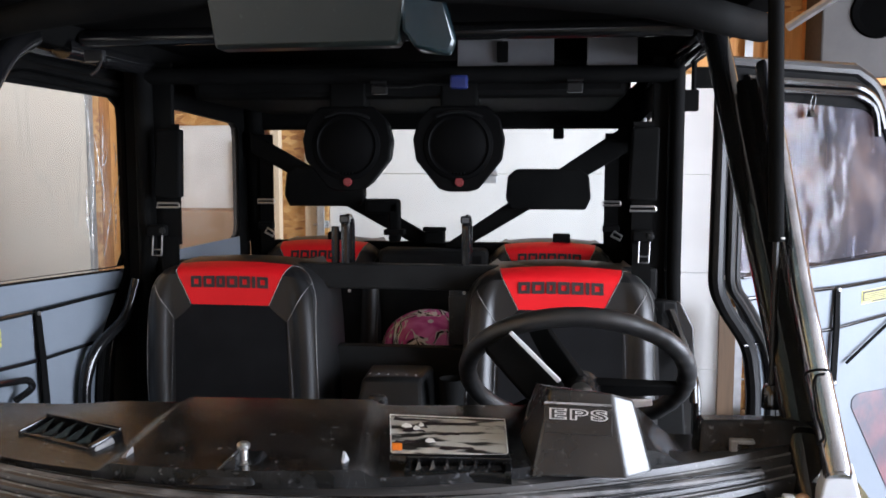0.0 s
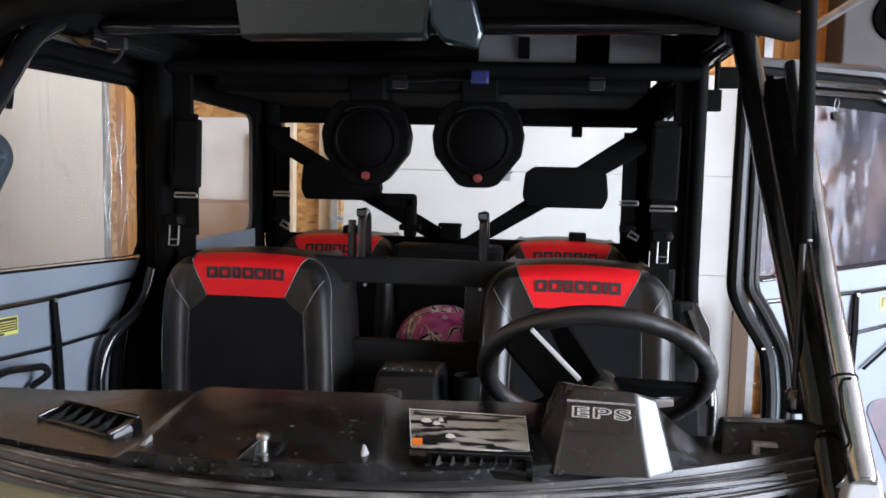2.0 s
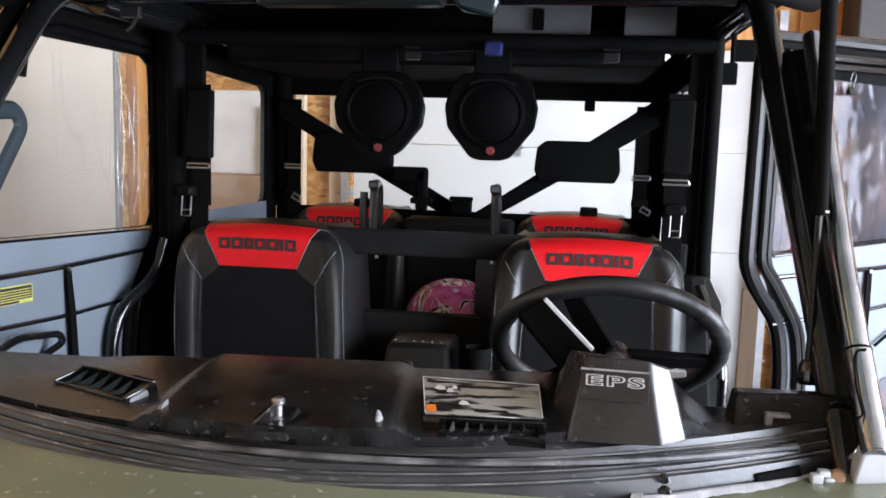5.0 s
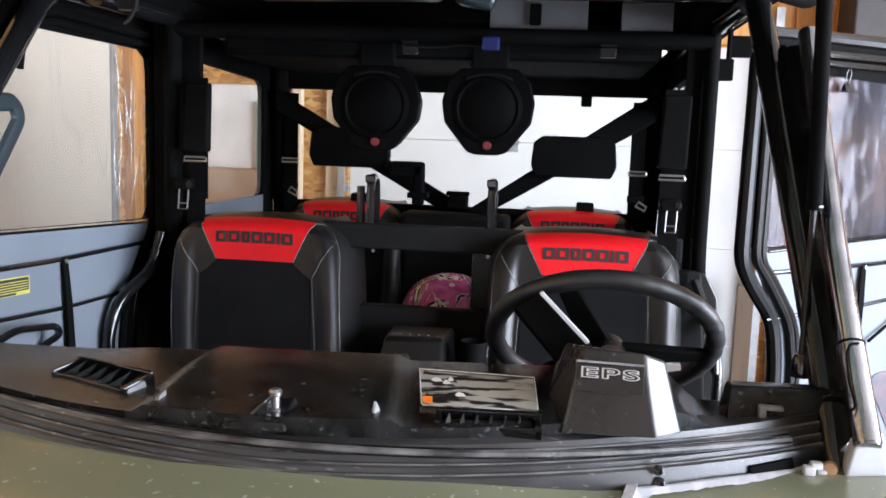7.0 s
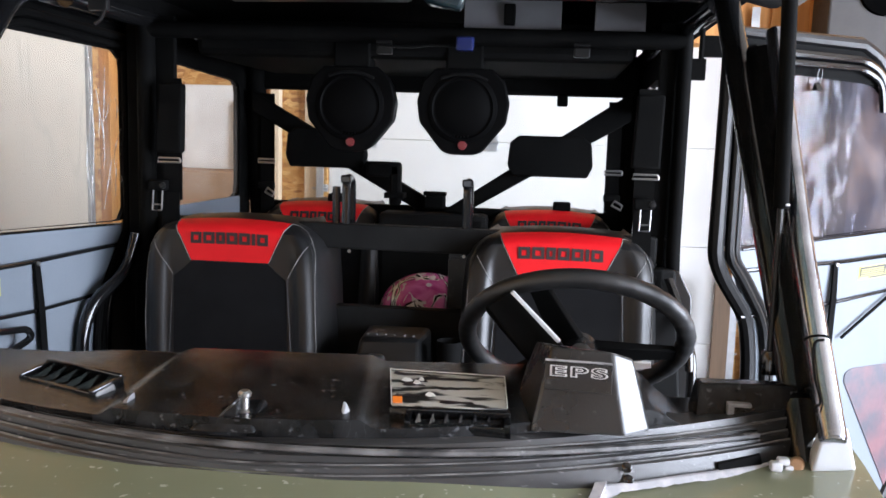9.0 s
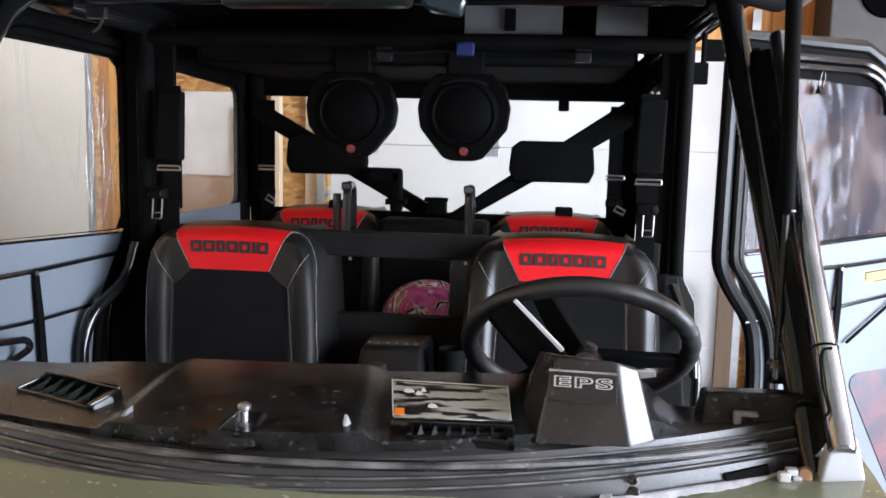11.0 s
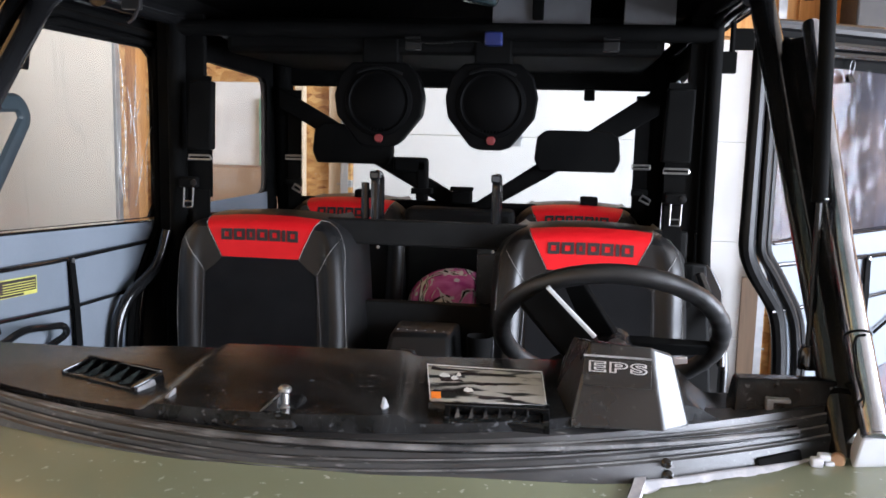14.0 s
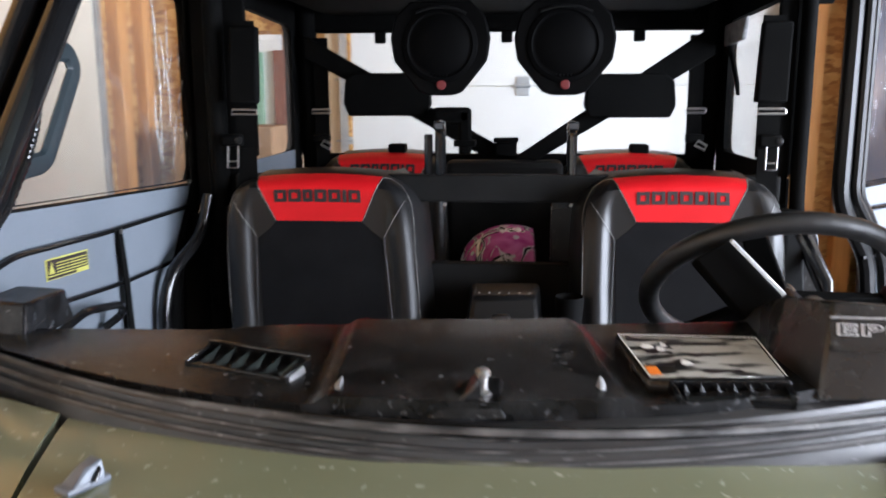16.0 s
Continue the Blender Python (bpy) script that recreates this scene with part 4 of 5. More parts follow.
# ---- seats ----
def seat_back(cx, cy, top, half, name, label, lean=0.0, rh=0.245):
    """A padded seat back with bolsters, a red head panel with dark lettering blocks, and pale seams."""
    shape = [(0.0, 0.70), (0.04, 0.82), (0.10, 0.915), (0.18, 0.97), (0.36, 0.99), (0.6, 1.0), (0.8, 0.99), (1.0, 0.97)]

    def width(s):
        for (a, wa), (b, wb_) in zip(shape, shape[1:]):
            if s <= b:
                return half * (wa + (wb_ - wa) * (s - a) / (b - a))
        return half * shape[-1][1]

    H = 0.46

    def face(u, s):
        w = width(s)
        x = u * w
        e = abs(u)
        bol = 0.013 * step(0.66, 0.76, e) * step(0.02, 0.30, s)
        edge = 0.012 * step(0.80, 0.91, e) + 0.10 * max(0.0, (e - 0.91) / 0.09) ** 1.25
        crown = 0.07 * max(0.0, (0.07 - s) / 0.07) ** 2
        zc = top - s * H - 0.012 * e * e * (1 - step(0, 0.3, s))
        return (cx + x + lean * (0.25 - s), cy - 0.10 * s - bol + edge + crown, zc)

    us = [math.copysign(abs(k) ** 0.7, k) for k in span(-1, 1, 63)]
    base = part(name, sheet(face, us, span(0, 1, 30), (0, 0.11, 0.0)), M_VINYLSEAT, CAR, label)
    lift = lambda p, d=0.0022: (p[0], p[1] - d, p[2] + 0.001)
    wt, wb2 = 0.157, 0.106

    def red(u, v):
        s = 0.012 + (rh - 0.012) * v
        w = wt + (wb2 - wt) * v
        return lift(face(u * w / width(s), s))

    part("head_panel", sheet(red, span(-1, 1, 13), span(0, 1, 12), (0, 0.004, 0)), M_RED, base, "bright red vinyl head panel")

    def centre(u, v):
        s = rh + 0.004 + (1 - rh - 0.004) * v
        w = 0.106 + (0.155 - 0.106) * step(0, 0.13, v)
        return lift(face(u * w / width(s), s), 0.0012)

    part("centre_panel", sheet(centre, span(-1, 1, 11), span(0, 1, 18), (0, 0.004, 0)), M_FABRIC, base, "black fabric centre panel")

    def seam(pts):
        return tube([Vector(lift(face(x / width(s), s), 0.003)) for x, s in pts], 0.0007, 0, 5)

    for sgn in (-1, 1):
        part("seam", seam([(sgn * (wt + 0.002 + (wb2 - wt) * t), 0.014 + (rh - 0.014) * t) for t in span(0, 1, 8)]), M_THREAD, base)
        part("seam", seam([(sgn * (half * 0.86 - (half * 0.86 - 0.158) * t), 0.11 + 0.22 * t) for t in span(0, 1, 8)]), M_THREAD, base)
        part("seam", seam([(sgn * (0.158 + 0.012 * t), 0.33 + 0.66 * t) for t in span(0, 1, 10)]), M_VINYLSEAT, base)
        part("seam", seam([(sgn * x, q) for x, q in ((wt + 0.003, 0.014), (half * 0.70, 0.020), (half * 0.79, 0.05), (half * 0.855, 0.10), (half * 0.89, 0.16), *[(half * (0.905 + 0.01 * t), 0.22 + 0.75 * t) for t in span(0, 1, 10)])]), M_THREAD, base)
    widths = [1.0, 1.05, 0.8, 1.0, 1.0, 0.32, 1.0]
    gap = 0.005
    unit = (0.214 - gap * 6) / sum(widths)
    x = -0.107
    at = lambda p: lift(face(p[0] / width(p[1]), p[1]), 0.0045)
    for w in widths:
        ww, s0, s1 = w * unit, 0.084, 0.150
        bars = [(x, x + ww, s0, s1)] if w < 0.5 else [(x, x + ww, s0, s0 + 0.018), (x, x + ww, s1 - 0.018, s1), (x, x + 0.0085, s0 + 0.018, s1 - 0.018), (x + ww - 0.0085, x + ww, s0 + 0.018, s1 - 0.018)]
        part("lettering_block", join(*[plate([at(p) for p in ((a, d), (b, d), (b, c), (a, c))], (0, 0.002, 0)) for a, b, c, d in bars]), M_INK, base)
        x += ww + gap
    return base


for sx, lean, rh in ((-0.440, -0.04, 0.248), (0.430, 0.0, 0.238)):
    b = seat_back(sx, 1.868, 1.362, 0.256, "front_seat", "black vinyl bucket seat with red head panel", lean, rh)
    part("cushion", block(sx - 0.25, sx + 0.25, 1.36, 1.86, 0.76, 0.90, 0.04, 4), M_VINYLSEAT, b, "black seat cushion")
    part("seat_base", block(sx - 0.22, sx + 0.22, 1.42, 1.95, 0.45, 0.76, 0.01), M_MATTE, b)
for sx in (-0.40, 0.40):
    b = seat_back(sx, 2.60, 1.362, 0.235, "rear_seat", "black rear seat back with red head panel")
    part("cushion", block(sx - 0.23, sx + 0.23, 2.13, 2.58, 0.80, 0.94, 0.04, 4), M_VINYLSEAT, b, "black seat cushion")
    part("seat_clip", block(sx - 0.03 + 0.04, sx + 0.03 + 0.04, 2.645, 2.70, 1.355, 1.385, 0.006), M_MATTE, b)
part("rear_middle_seat", block(-0.19, 0.19, 2.56, 2.68, 0.90, 1.335, 0.02), M_PANEL, CAR, "black middle rear seat back")
part("rear_seat_base", block(-0.62, 0.62, 2.16, 2.70, 0.45, 0.80, 0.01), M_MATTE, CAR)

# partition behind the front seats with its opening
PANEL = part("partition", join(block(-0.68, 0.68, 1.945, 1.985, 1.283, 1.352, 0.006), block(-0.68, -0.215, 1.945, 1.985, 0.5, 1.284), block(0.205, 0.68, 1.945, 1.985, 0.5, 1.284), block(-0.22, 0.21, 1.945, 1.985, 0.5, 1.126, 0.004)), M_PANEL, CAR, "black partition with an open hatch")
part("hatch_flap", block(0.128, 0.2, 1.99, 2.01, 1.125, 1.285, 0.003), M_GREYPOD, PANEL, "dark grey folded hatch flap")
part("snap", lathe([(0.005, 0), (0.004, 0.003)], 10, (-0.14, 1.944, 1.278), (0, -1, 0)), M_STEEL, PANEL)
part("snap", lathe([(0.005, 0), (0.004, 0.003)], 10, (0.175, 1.944, 1.278), (0, -1, 0)), M_STEEL, PANEL)
for x in (-0.155, 0.177):
    gh = part("grab_handle", tube([(x, 1.962, 1.345), (x, 1.962, 1.475), (x, 2.03, 1.475), (x, 2.03, 1.345)], 0.0115, 0.03, 10), M_BLACK, CAR, "black steel grab loop")
    part("grip_cap", block(x - 0.014, x + 0.014, 1.95, 1.974, 1.462, 1.484, 0.004), M_BLACK, gh)
part("short_post", tube([(-0.183, 1.965, 1.345), (-0.183, 1.965, 1.452)], 0.011, 0, 10), M_BLACK, CAR)

# centre console
CON = part("centre_console", hull([(-0.12, 1.60, 0.7), (0.13, 1.60, 0.7), (0.13, 1.9, 0.7), (-0.12, 1.9, 0.7)], [(-0.062, 1.75, 1.088), (0.090, 1.75, 1.092), (0.10, 1.9, 1.09), (-0.07, 1.9, 1.088)], 0.012), M_SEMI, CAR, "black centre console")
for i in range(6):
    part("rivet", lathe([(0.0025, 0), (0.002, 0.002)], 8, (-0.045 + 0.0235 * i, 1.762, 1.094)), M_WORN_GLINT, CON)
part("gear_lever", join(tube([(0.005, 1.62, 0.9), (0.01, 1.60, 1.06)], 0.012, 0, 10), hull([(-0.018, 1.585, 1.04), (0.035, 1.585, 1.04), (0.035, 1.62, 1.04), (-0.018, 1.62, 1.04)], [(-0.012, 1.59, 1.085), (0.028, 1.59, 1.085), (0.028, 1.615, 1.085), (-0.012, 1.615, 1.085)], 0.008)), M_GREYPOD, CON)
part("cup_rim", lathe([(0.028, 0), (0.034, 0.08), (0.032, 0.085), (0.026, 0.03)], 20, (0.165, 1.76, 1.005)), M_MATTE, CON)
part("hand_lever", tube([(0.70, 1.87, 1.25), (0.715, 1.84, 1.21), (0.745, 1.77, 1.13), (0.75, 1.76, 1.05)], [0.018, 0.018, 0.012, 0.010], 0, 10), M_BLACK, CAR, "glossy black lever beside the seat")

# ---- cab frame ----
for s in (-1, 1):
    side = "cab frame tube in glossy black"
    if s > 0:
        part("front_pillar", tube([(0.772, 0.905, 1.10), (0.771, 0.92, 1.147), (0.769, 1.02, 1.269), (0.755, 1.13, 1.428), (0.733, 1.28, 1.651), (0.719, 1.38, 1.80), (0.71, 1.45, 1.90)], 0.0235, 0.04, 16), M_BLACK, CAR, side)
        part("pillar_collar", tube([(0.7697, 0.977, 1.216), (0.7696, 0.982, 1.222)], 0.0246, 0, 16), M_MATTE, CAR)
        part("windscreen_post", tube([(0.783, 0.848, 1.205), (0.781, 0.945, 1.322), (0.778, 1.03, 1.433), (0.778, 1.305, 1.79)], 0.0162, 0.01, 16), M_POST, CAR, "windscreen post, silvered for the sheen on gloss black")
        part("post_cap", lathe([(0.0162, 0), (0.0155, 0.006), (0.010, 0.011), (0.003, 0.012)], 16, (0.778, 1.305, 1.79), (0.007, 0.61, 0.79)), M_POST, CAR)
        part("post_collar", tube([(0.7830, 0.850, 1.2075), (0.7810, 0.942, 1.319)], 0.0178, 0, 16), M_POST, CAR)
        part("post_seam", tube([(0.7810, 0.942, 1.319), (0.7810, 0.944, 1.3215)], 0.0184, 0, 16), M_MATTE, CAR)
        part("post_wire", tube([(0.784, 0.923, 1.327), (0.773, 0.925, 1.325), (0.7665, 0.916, 1.312), (0.7655, 0.890, 1.279), (0.769, 0.866, 1.252), (0.759, 0.866, 1.243)], 0.0016, 0.008, 6), M_MATTE, CAR, "thin black wire along the post")
        PIL = [Vector(q) for q in ((0.771, 0.935, 1.16), (0.769, 1.03, 1.269), (0.755, 1.14, 1.428), (0.733, 1.29, 1.651), (0.722, 1.37, 1.77))]
        SCR = [Vector(q) for q in ((0.779, 0.875, 1.215), (0.777, 0.965, 1.33), (0.776, 1.05, 1.45), (0.777, 1.20, 1.645), (0.777, 1.30, 1.775))]
        part("pillar_web", sheet(lambda u, v: tuple(PIL[v].lerp(SCR[v], u)), span(0, 1, 4), range(5), (0.002, 0.004, 0)), M_BLACK, CAR, "black rubber seal beside the post")
    else:
        part("front_pillar", tube([(-0.705, 0.72, 1.12), (-0.705, 0.78, 1.20), (-0.70, 1.33, 1.845), (-0.70, 1.42, 1.89)], 0.024, 0.06, 14), M_BLACK, CAR, side)
        part("windscreen_post", tube([(-0.775, 0.78, 1.12), (-0.772, 0.81, 1.20), (-0.762, 1.27, 1.775), (-0.755, 1.36, 1.86)], 0.0235, 0.05, 14), M_BLACK, CAR, "glossy black windscreen post")
        part("post_collar", tube([(-0.7705, 0.875, 1.275), (-0.769, 0.955, 1.375)], 0.026, 0, 14), M_BLACK, CAR)
        part("pillar_web", hull([(-0.708, 0.795, 1.18), (-0.75, 0.805, 1.18), (-0.75, 0.82, 1.18), (-0.708, 0.81, 1.18)], [(-0.703, 1.325, 1.82), (-0.760, 1.30, 1.80), (-0.760, 1.315, 1.80), (-0.703, 1.34, 1.82)], 0.003), M_BLACK, CAR)
    if s > 0:
        part("post_foot", hull([(0.766, 0.882, 1.135), (0.835, 0.890, 1.135), (0.842, 0.95, 1.135), (0.776, 0.94, 1.135)], [(0.766, 0.848, 1.203), (0.803, 0.846, 1.212), (0.814, 0.89, 1.214), (0.774, 0.89, 1.204)], 0.004), M_WHITEPART, CAR, "pale pillar foot cover")
    else:
        part("post_foot", hull([(-0.735, 0.77, 1.08), (-0.86, 0.82, 1.08), (-0.86, 0.98, 1.08), (-0.735, 0.95, 1.08)], [(-0.752, 0.80, 1.205), (-0.80, 0.84, 1.19), (-0.80, 0.93, 1.18), (-0.752, 0.90, 1.19)], 0.006), M_DASH, CAR, "black pillar foot cover")
    bx0, by0, bz0 = (0.618, 0.935, 1.185) if s > 0 else (0.695, 1.0, 1.185)
    bd = 0.075 if s > 0 else 0.15
    part("dash_end_box", hull([(s * bx0, by0, bz0), (s * 0.79, by0 + 0.02, bz0), (s * 0.79, by0 + bd, bz0), (s * bx0, by0 + bd, bz0)], [(s * (bx0 + 0.008), by0 + 0.025, bz0 + 0.058), (s * 0.785, by0 + 0.035, bz0 + 0.062), (s * 0.785, by0 + bd - 0.01, bz0 + 0.06), (s * (bx0 + 0.008), by0 + bd - 0.01, bz0 + 0.056)], 0.005), M_DASH, DASH, "black moulded corner box")
    if s > 0:
        # Pale clip colour holds the light that catches this corner.
        part("corner_clip", join(block(0.664, 0.674, 0.938, 0.952, 1.196, 1.221, 0.002), block(0.664, 0.698, 0.938, 0.952, 1.216, 1.222, 0.002), lathe([(0.006, 0), (0.005, 0.006)], 10, (0.693, 0.940, 1.200), (0, -1, 0))), M_WORN_GLINT, DASH)
    part("roof_rail", tube([(s * 0.73, 1.58, 1.89), (s * 0.72, 1.95, 1.89), (s * 0.68, 2.66, 1.86)], 0.027, 0.05, 14), M_BLACK, CAR)
    part("middle_pillar", tube([(s * 0.72, 1.95, 1.92), (s * 0.722, 1.955, 1.3), (s * 0.735, 1.95, 1.1), (s * 0.735, 1.95, 0.5)], 0.018 if s > 0 else 0.0255, 0.05, 14), M_MATTE, CAR, side)
    part("rear_pillar", tube([(s * 0.665, 2.66, 1.88), (s * 0.65, 2.68, 1.3), (s * 0.65, 2.68, 0.6)], 0.036, 0.05, 14), M_MATTE, CAR, side)
    part("seat_bracket", join(block(s * 0.665 - 0.03, s * 0.665 + 0.03, 1.90, 1.93, 1.16, 1.275, 0.006), lathe([(0.012, 0), (0.01, 0.006)], 12, (s * 0.665, 1.899, 1.25), (0, -1, 0)), lathe([(0.012, 0), (0.01, 0.006)], 12, (s * 0.665, 1.899, 1.21), (0, -1, 0))), M_MATTE, CAR)
    # seat belts, front and rear
    bx = s * 0.635
    kx = bx if s > 0 else bx - 0.035
    bl = part("seat_belt", join(block(bx - 0.026, bx + 0.026, 1.925, 1.931, 1.40, 1.73), block(bx - 0.024, bx + 0.024, 1.912, 1.917, 0.95, 1.42)), M_MATTE, CAR, "black seat belt with steel buckle")
    part("belt_sleeve", hull([(bx - 0.038, 1.90, 1.53), (bx + 0.034, 1.90, 1.53), (bx + 0.034, 1.935, 1.53), (bx - 0.038, 1.935, 1.53)], [(bx - 0.03, 1.905, 1.715), (bx + 0.038, 1.905, 1.715), (bx + 0.038, 1.935, 1.715), (bx - 0.03, 1.935, 1.715)], 0.006), M_MATTE, bl, "black padded belt sleeve")
    part("adjuster", tube([(bx - 0.030, 1.905, 1.515), (bx + 0.030, 1.905, 1.515), (bx + 0.033, 1.905, 1.504), (bx - 0.033, 1.905, 1.504)], 0.003, 0.006, 8, closed=True), M_STEEL, bl, "steel adjuster bar")
    part("buckle", join(tube([(kx - 0.008, 1.90, 1.435), (kx + 0.018, 1.90, 1.435), (kx + 0.016, 1.895, 1.372), (kx - 0.010, 1.895, 1.372)], 0.0024, 0.005, 8, closed=True), tube([(kx - 0.008, 1.8965, 1.388), (kx + 0.016, 1.8965, 1.388)], 0.0022, 0, 8)), M_BUCKLE, bl, "dull steel buckle tongue")
    part("tongue_disc", lathe([(0.009, 0), (0.009, 0.004), (0.004, 0.005)], 14, (kx + 0.020, 1.897, 1.440), (0, -1, 0)), M_SEMI, bl)
    part("buckle_block", block(kx - 0.026, kx + 0.026, 1.895, 1.925, 1.425, 1.455, 0.006), M_MATTE, bl)
    if s > 0:
        pc = part("pillar_cover", hull([(0.655, 1.905, 0.50), (0.795, 1.905, 0.50), (0.795, 1.975, 0.50), (0.655, 1.975, 0.50), ], [(0.655, 1.915, 1.272), (0.726, 1.915, 1.272), (0.735, 1.975, 1.272), (0.655, 1.975, 1.272)], 0.006), M_PANEL, CAR, "black moulded cover at the pillar foot")
        part("cover_edge", plate([(0.728, 1.925, 1.272), (0.741, 1.925, 1.262), (0.772, 1.925, 1.204), (0.79, 1.925, 0.91), (0.79, 1.925, 0.55), (0.735, 1.925, 0.55)], (0, 0.04, 0), 0.003), M_GREYPOD, pc, "grey angled edge of the cover")
    rx = s * 0.605
    rb = part("rear_belt", block(rx - 0.024, rx + 0.024, 2.625, 2.632, 1.30, 1.73), M_MATTE, CAR, "black rear seat belt")
    part("adjuster", tube([(rx - 0.03, 2.615, 1.50), (rx + 0.03, 2.615, 1.50), (rx + 0.03, 2.615, 1.488), (rx - 0.03, 2.615, 1.488)], 0.004, 0.004, 8, closed=True), M_STEEL, rb)
    part("buckle_block", block(rx - 0.028, rx + 0.028, 2.60, 2.63, 1.395, 1.42, 0.005), M_MATTE, rb)
    part("buckle", tube([(rx + 0.01, 2.60, 1.40), (rx + 0.035, 2.595, 1.385), (rx + 0.03, 2.595, 1.37), (rx, 2.60, 1.385)], 0.004, 0, 8, closed=True), M_STEEL, rb)
    # rear door with clear window
    dx = s * 0.70
    rd = part("rear_door", join(block(dx - 0.012, dx + 0.012, 1.98, 2.68, 0.45, 1.345, 0.006), ring([(dx - 0.012, 1.98, 1.34), (dx - 0.012, 2.68, 1.34), (dx - 0.012, 2.68, 1.90), (dx - 0.012, 1.98, 1.90)], [(dx - 0.012, 2.05, 1.366), (dx - 0.012, 2.575, 1.366), (dx - 0.012, 2.575, 1.765), (dx - 0.012, 2.05, 1.785)], (0.024, 0, 0), 0.045)), M_MATTE, CAR, "black soft rear door")
    part("door_skin", block(dx - s * 0.014 - 0.003, dx - s * 0.014 + 0.003, 2.06, 2.56, 0.6, 1.372, 0.002), M_DOORSKIN if s < 0 else M_MATTE, rd, "grey vinyl door skin" if s < 0 else "black vinyl door skin")
    part("window_sheet", plate([(dx, 2.03, 1.35), (dx, 2.60, 1.35), (dx, 2.60, 1.80), (dx, 2.03, 1.80)], (0.002, 0, 0)), M_REARCLEAR, rd, "clear vinyl window sheet")
    # hip bar at the seat side
    if s < 0:
        part("hip_bar", tube([(s * 0.745, 1.93, 1.30), (s * 0.76, 1.90, 1.20), (s * 0.79, 1.77, 1.13), (s * 0.80, 1.735, 1.05), (s * 0.80, 1.735, 0.6)], 0.016, 0.05, 12), M_BLACK, CAR, "glossy black hip bar")
    if s > 0:
        part("hip_bar", tube([(s * 0.735, 1.94, 1.20), (s * 0.75, 1.88, 1.13), (s * 0.765, 1.81, 1.07), (s * 0.765, 1.80, 0.6)], 0.012, 0.05, 12), M_BLACK, CAR)
    part("upper_pillar_trim", join(block(-0.785, -0.645, 1.965, 1.985, 0.5, 1.90, 0.004), block(-0.848, -0.66, 1.967, 1.983, 0.5, 1.245, 0.004)) if s < 0 else block(0.66, 0.70, 1.965, 1.99, 1.28, 1.90, 0.004), M_MATTE, CAR)

for s in (-1, 1):
    part("side_header", hull([(s * 0.735, 1.15, 1.893), (s * 0.79, 1.15, 1.893), (s * 0.77, 2.7, 1.88), (s * 0.70, 2.7, 1.88)], [(s * 0.70, 1.10, 1.95), (s * 0.76, 1.10, 1.95), (s * 0.74, 2.7, 1.95), (s * 0.66, 2.7, 1.95)], 0.004), M_MATTE, CAR)
part("window_rag", hull([(0.672, 2.37, 1.70), (0.688, 2.37, 1.70), (0.688, 2.58, 1.69), (0.672, 2.58, 1.69)], [(0.676, 2.35, 1.765), (0.688, 2.35, 1.765), (0.688, 2.60, 1.755), (0.676, 2.60, 1.755)], 0.006), M_WORN_GLINT, CAR, "mottled grey rag stuffed over the rear window")
part("window_strap", tube([(0.682, 2.575, 1.735), (0.682, 2.552, 1.700), (0.682, 2.485, 1.641), (0.682, 2.425, 1.575), (0.682, 2.412, 1.545)], [0.004, 0.009, 0.008, 0.007, 0.006], 0, 8), M_MATTE, CAR, "black strap hanging at the rear window")
# roof and cross members
part("roof", sheet(lambda u, v: (u, 1.02 + 1.70 * v, 1.955 - 0.05 * (u / 0.74) ** 2 + 0.03 * math.sin(math.pi * v)), span(-0.76, 0.76, 15), span(0, 1, 12), (0, 0, 0.03)), M_MATTE, CAR, "black roof")
part("header_bar", tube([(-0.77, 1.30, 1.86), (-0.52, 1.07, 1.862), (-0.15, 1.03, 1.892), (0.2, 1.03, 1.896), (0.55, 1.06, 1.866), (0.66, 1.10, 1.845), (0.77, 1.30, 1.86)], 0.026, 0.15, 14), M_MATTE, CAR, "matt black front roof bar")
part("cross_bar", tube([(-0.72, 1.95, 1.862), (0.72, 1.95, 1.852)], 0.022, 0, 12), M_MATTE, CAR)
part("cross_bar", tube([(-0.70, 1.62, 1.915), (0.70, 1.62, 1.915)], 0.02, 0, 12), M_BLACK, CAR)
part("rear_header", block(-0.665, 0.665, 2.655, 2.70, 1.748, 1.93, 0.01), M_MATTE, CAR)
part("rear_header", block(-0.66, 0.66, 2.655, 2.70, 1.20, 1.352, 0.01), M_MATTE, CAR)
part("headliner", block(-0.60, 0.60, 2.0, 2.65, 1.80, 1.90, 0.02), M_MATTE, CAR)
for x in (-0.41, 0.003, 0.425):
    part("rear_clip", block(x - 0.018, x + 0.018, 2.64, 2.66, 1.712, 1.75, 0.005), M_MATTE, CAR)
for x in (-0.05, 0.46):
    part("bar_clip", join(block(x - 0.02, x + 0.02, 1.92, 1.94, 1.805, 1.83, 0.003), tube([(x - 0.02, 1.915, 1.835), (x + 0.02, 1.915, 1.835)], 0.004)), M_SEMI, CAR)
part("roof_sticker", block(0.150, 0.405, 1.99, 1.995, 1.878, 1.958, 0.002), M_TRIM, CAR, "dark grey panel under the roof")
part("roof_switch", block(0.255, 0.285, 1.975, 1.99, 1.89, 1.945, 0.004), M_MATTE, CAR)
part("roof_tray", block(0.49, 0.62, 1.97, 1.99, 1.87, 1.95, 0.004), M_TRIM, CAR)
part("blue_light", block(0.140, 0.185, 1.895, 1.925, 1.815, 1.85, 0.005), M_BLUE, CAR, "small blue plastic light")
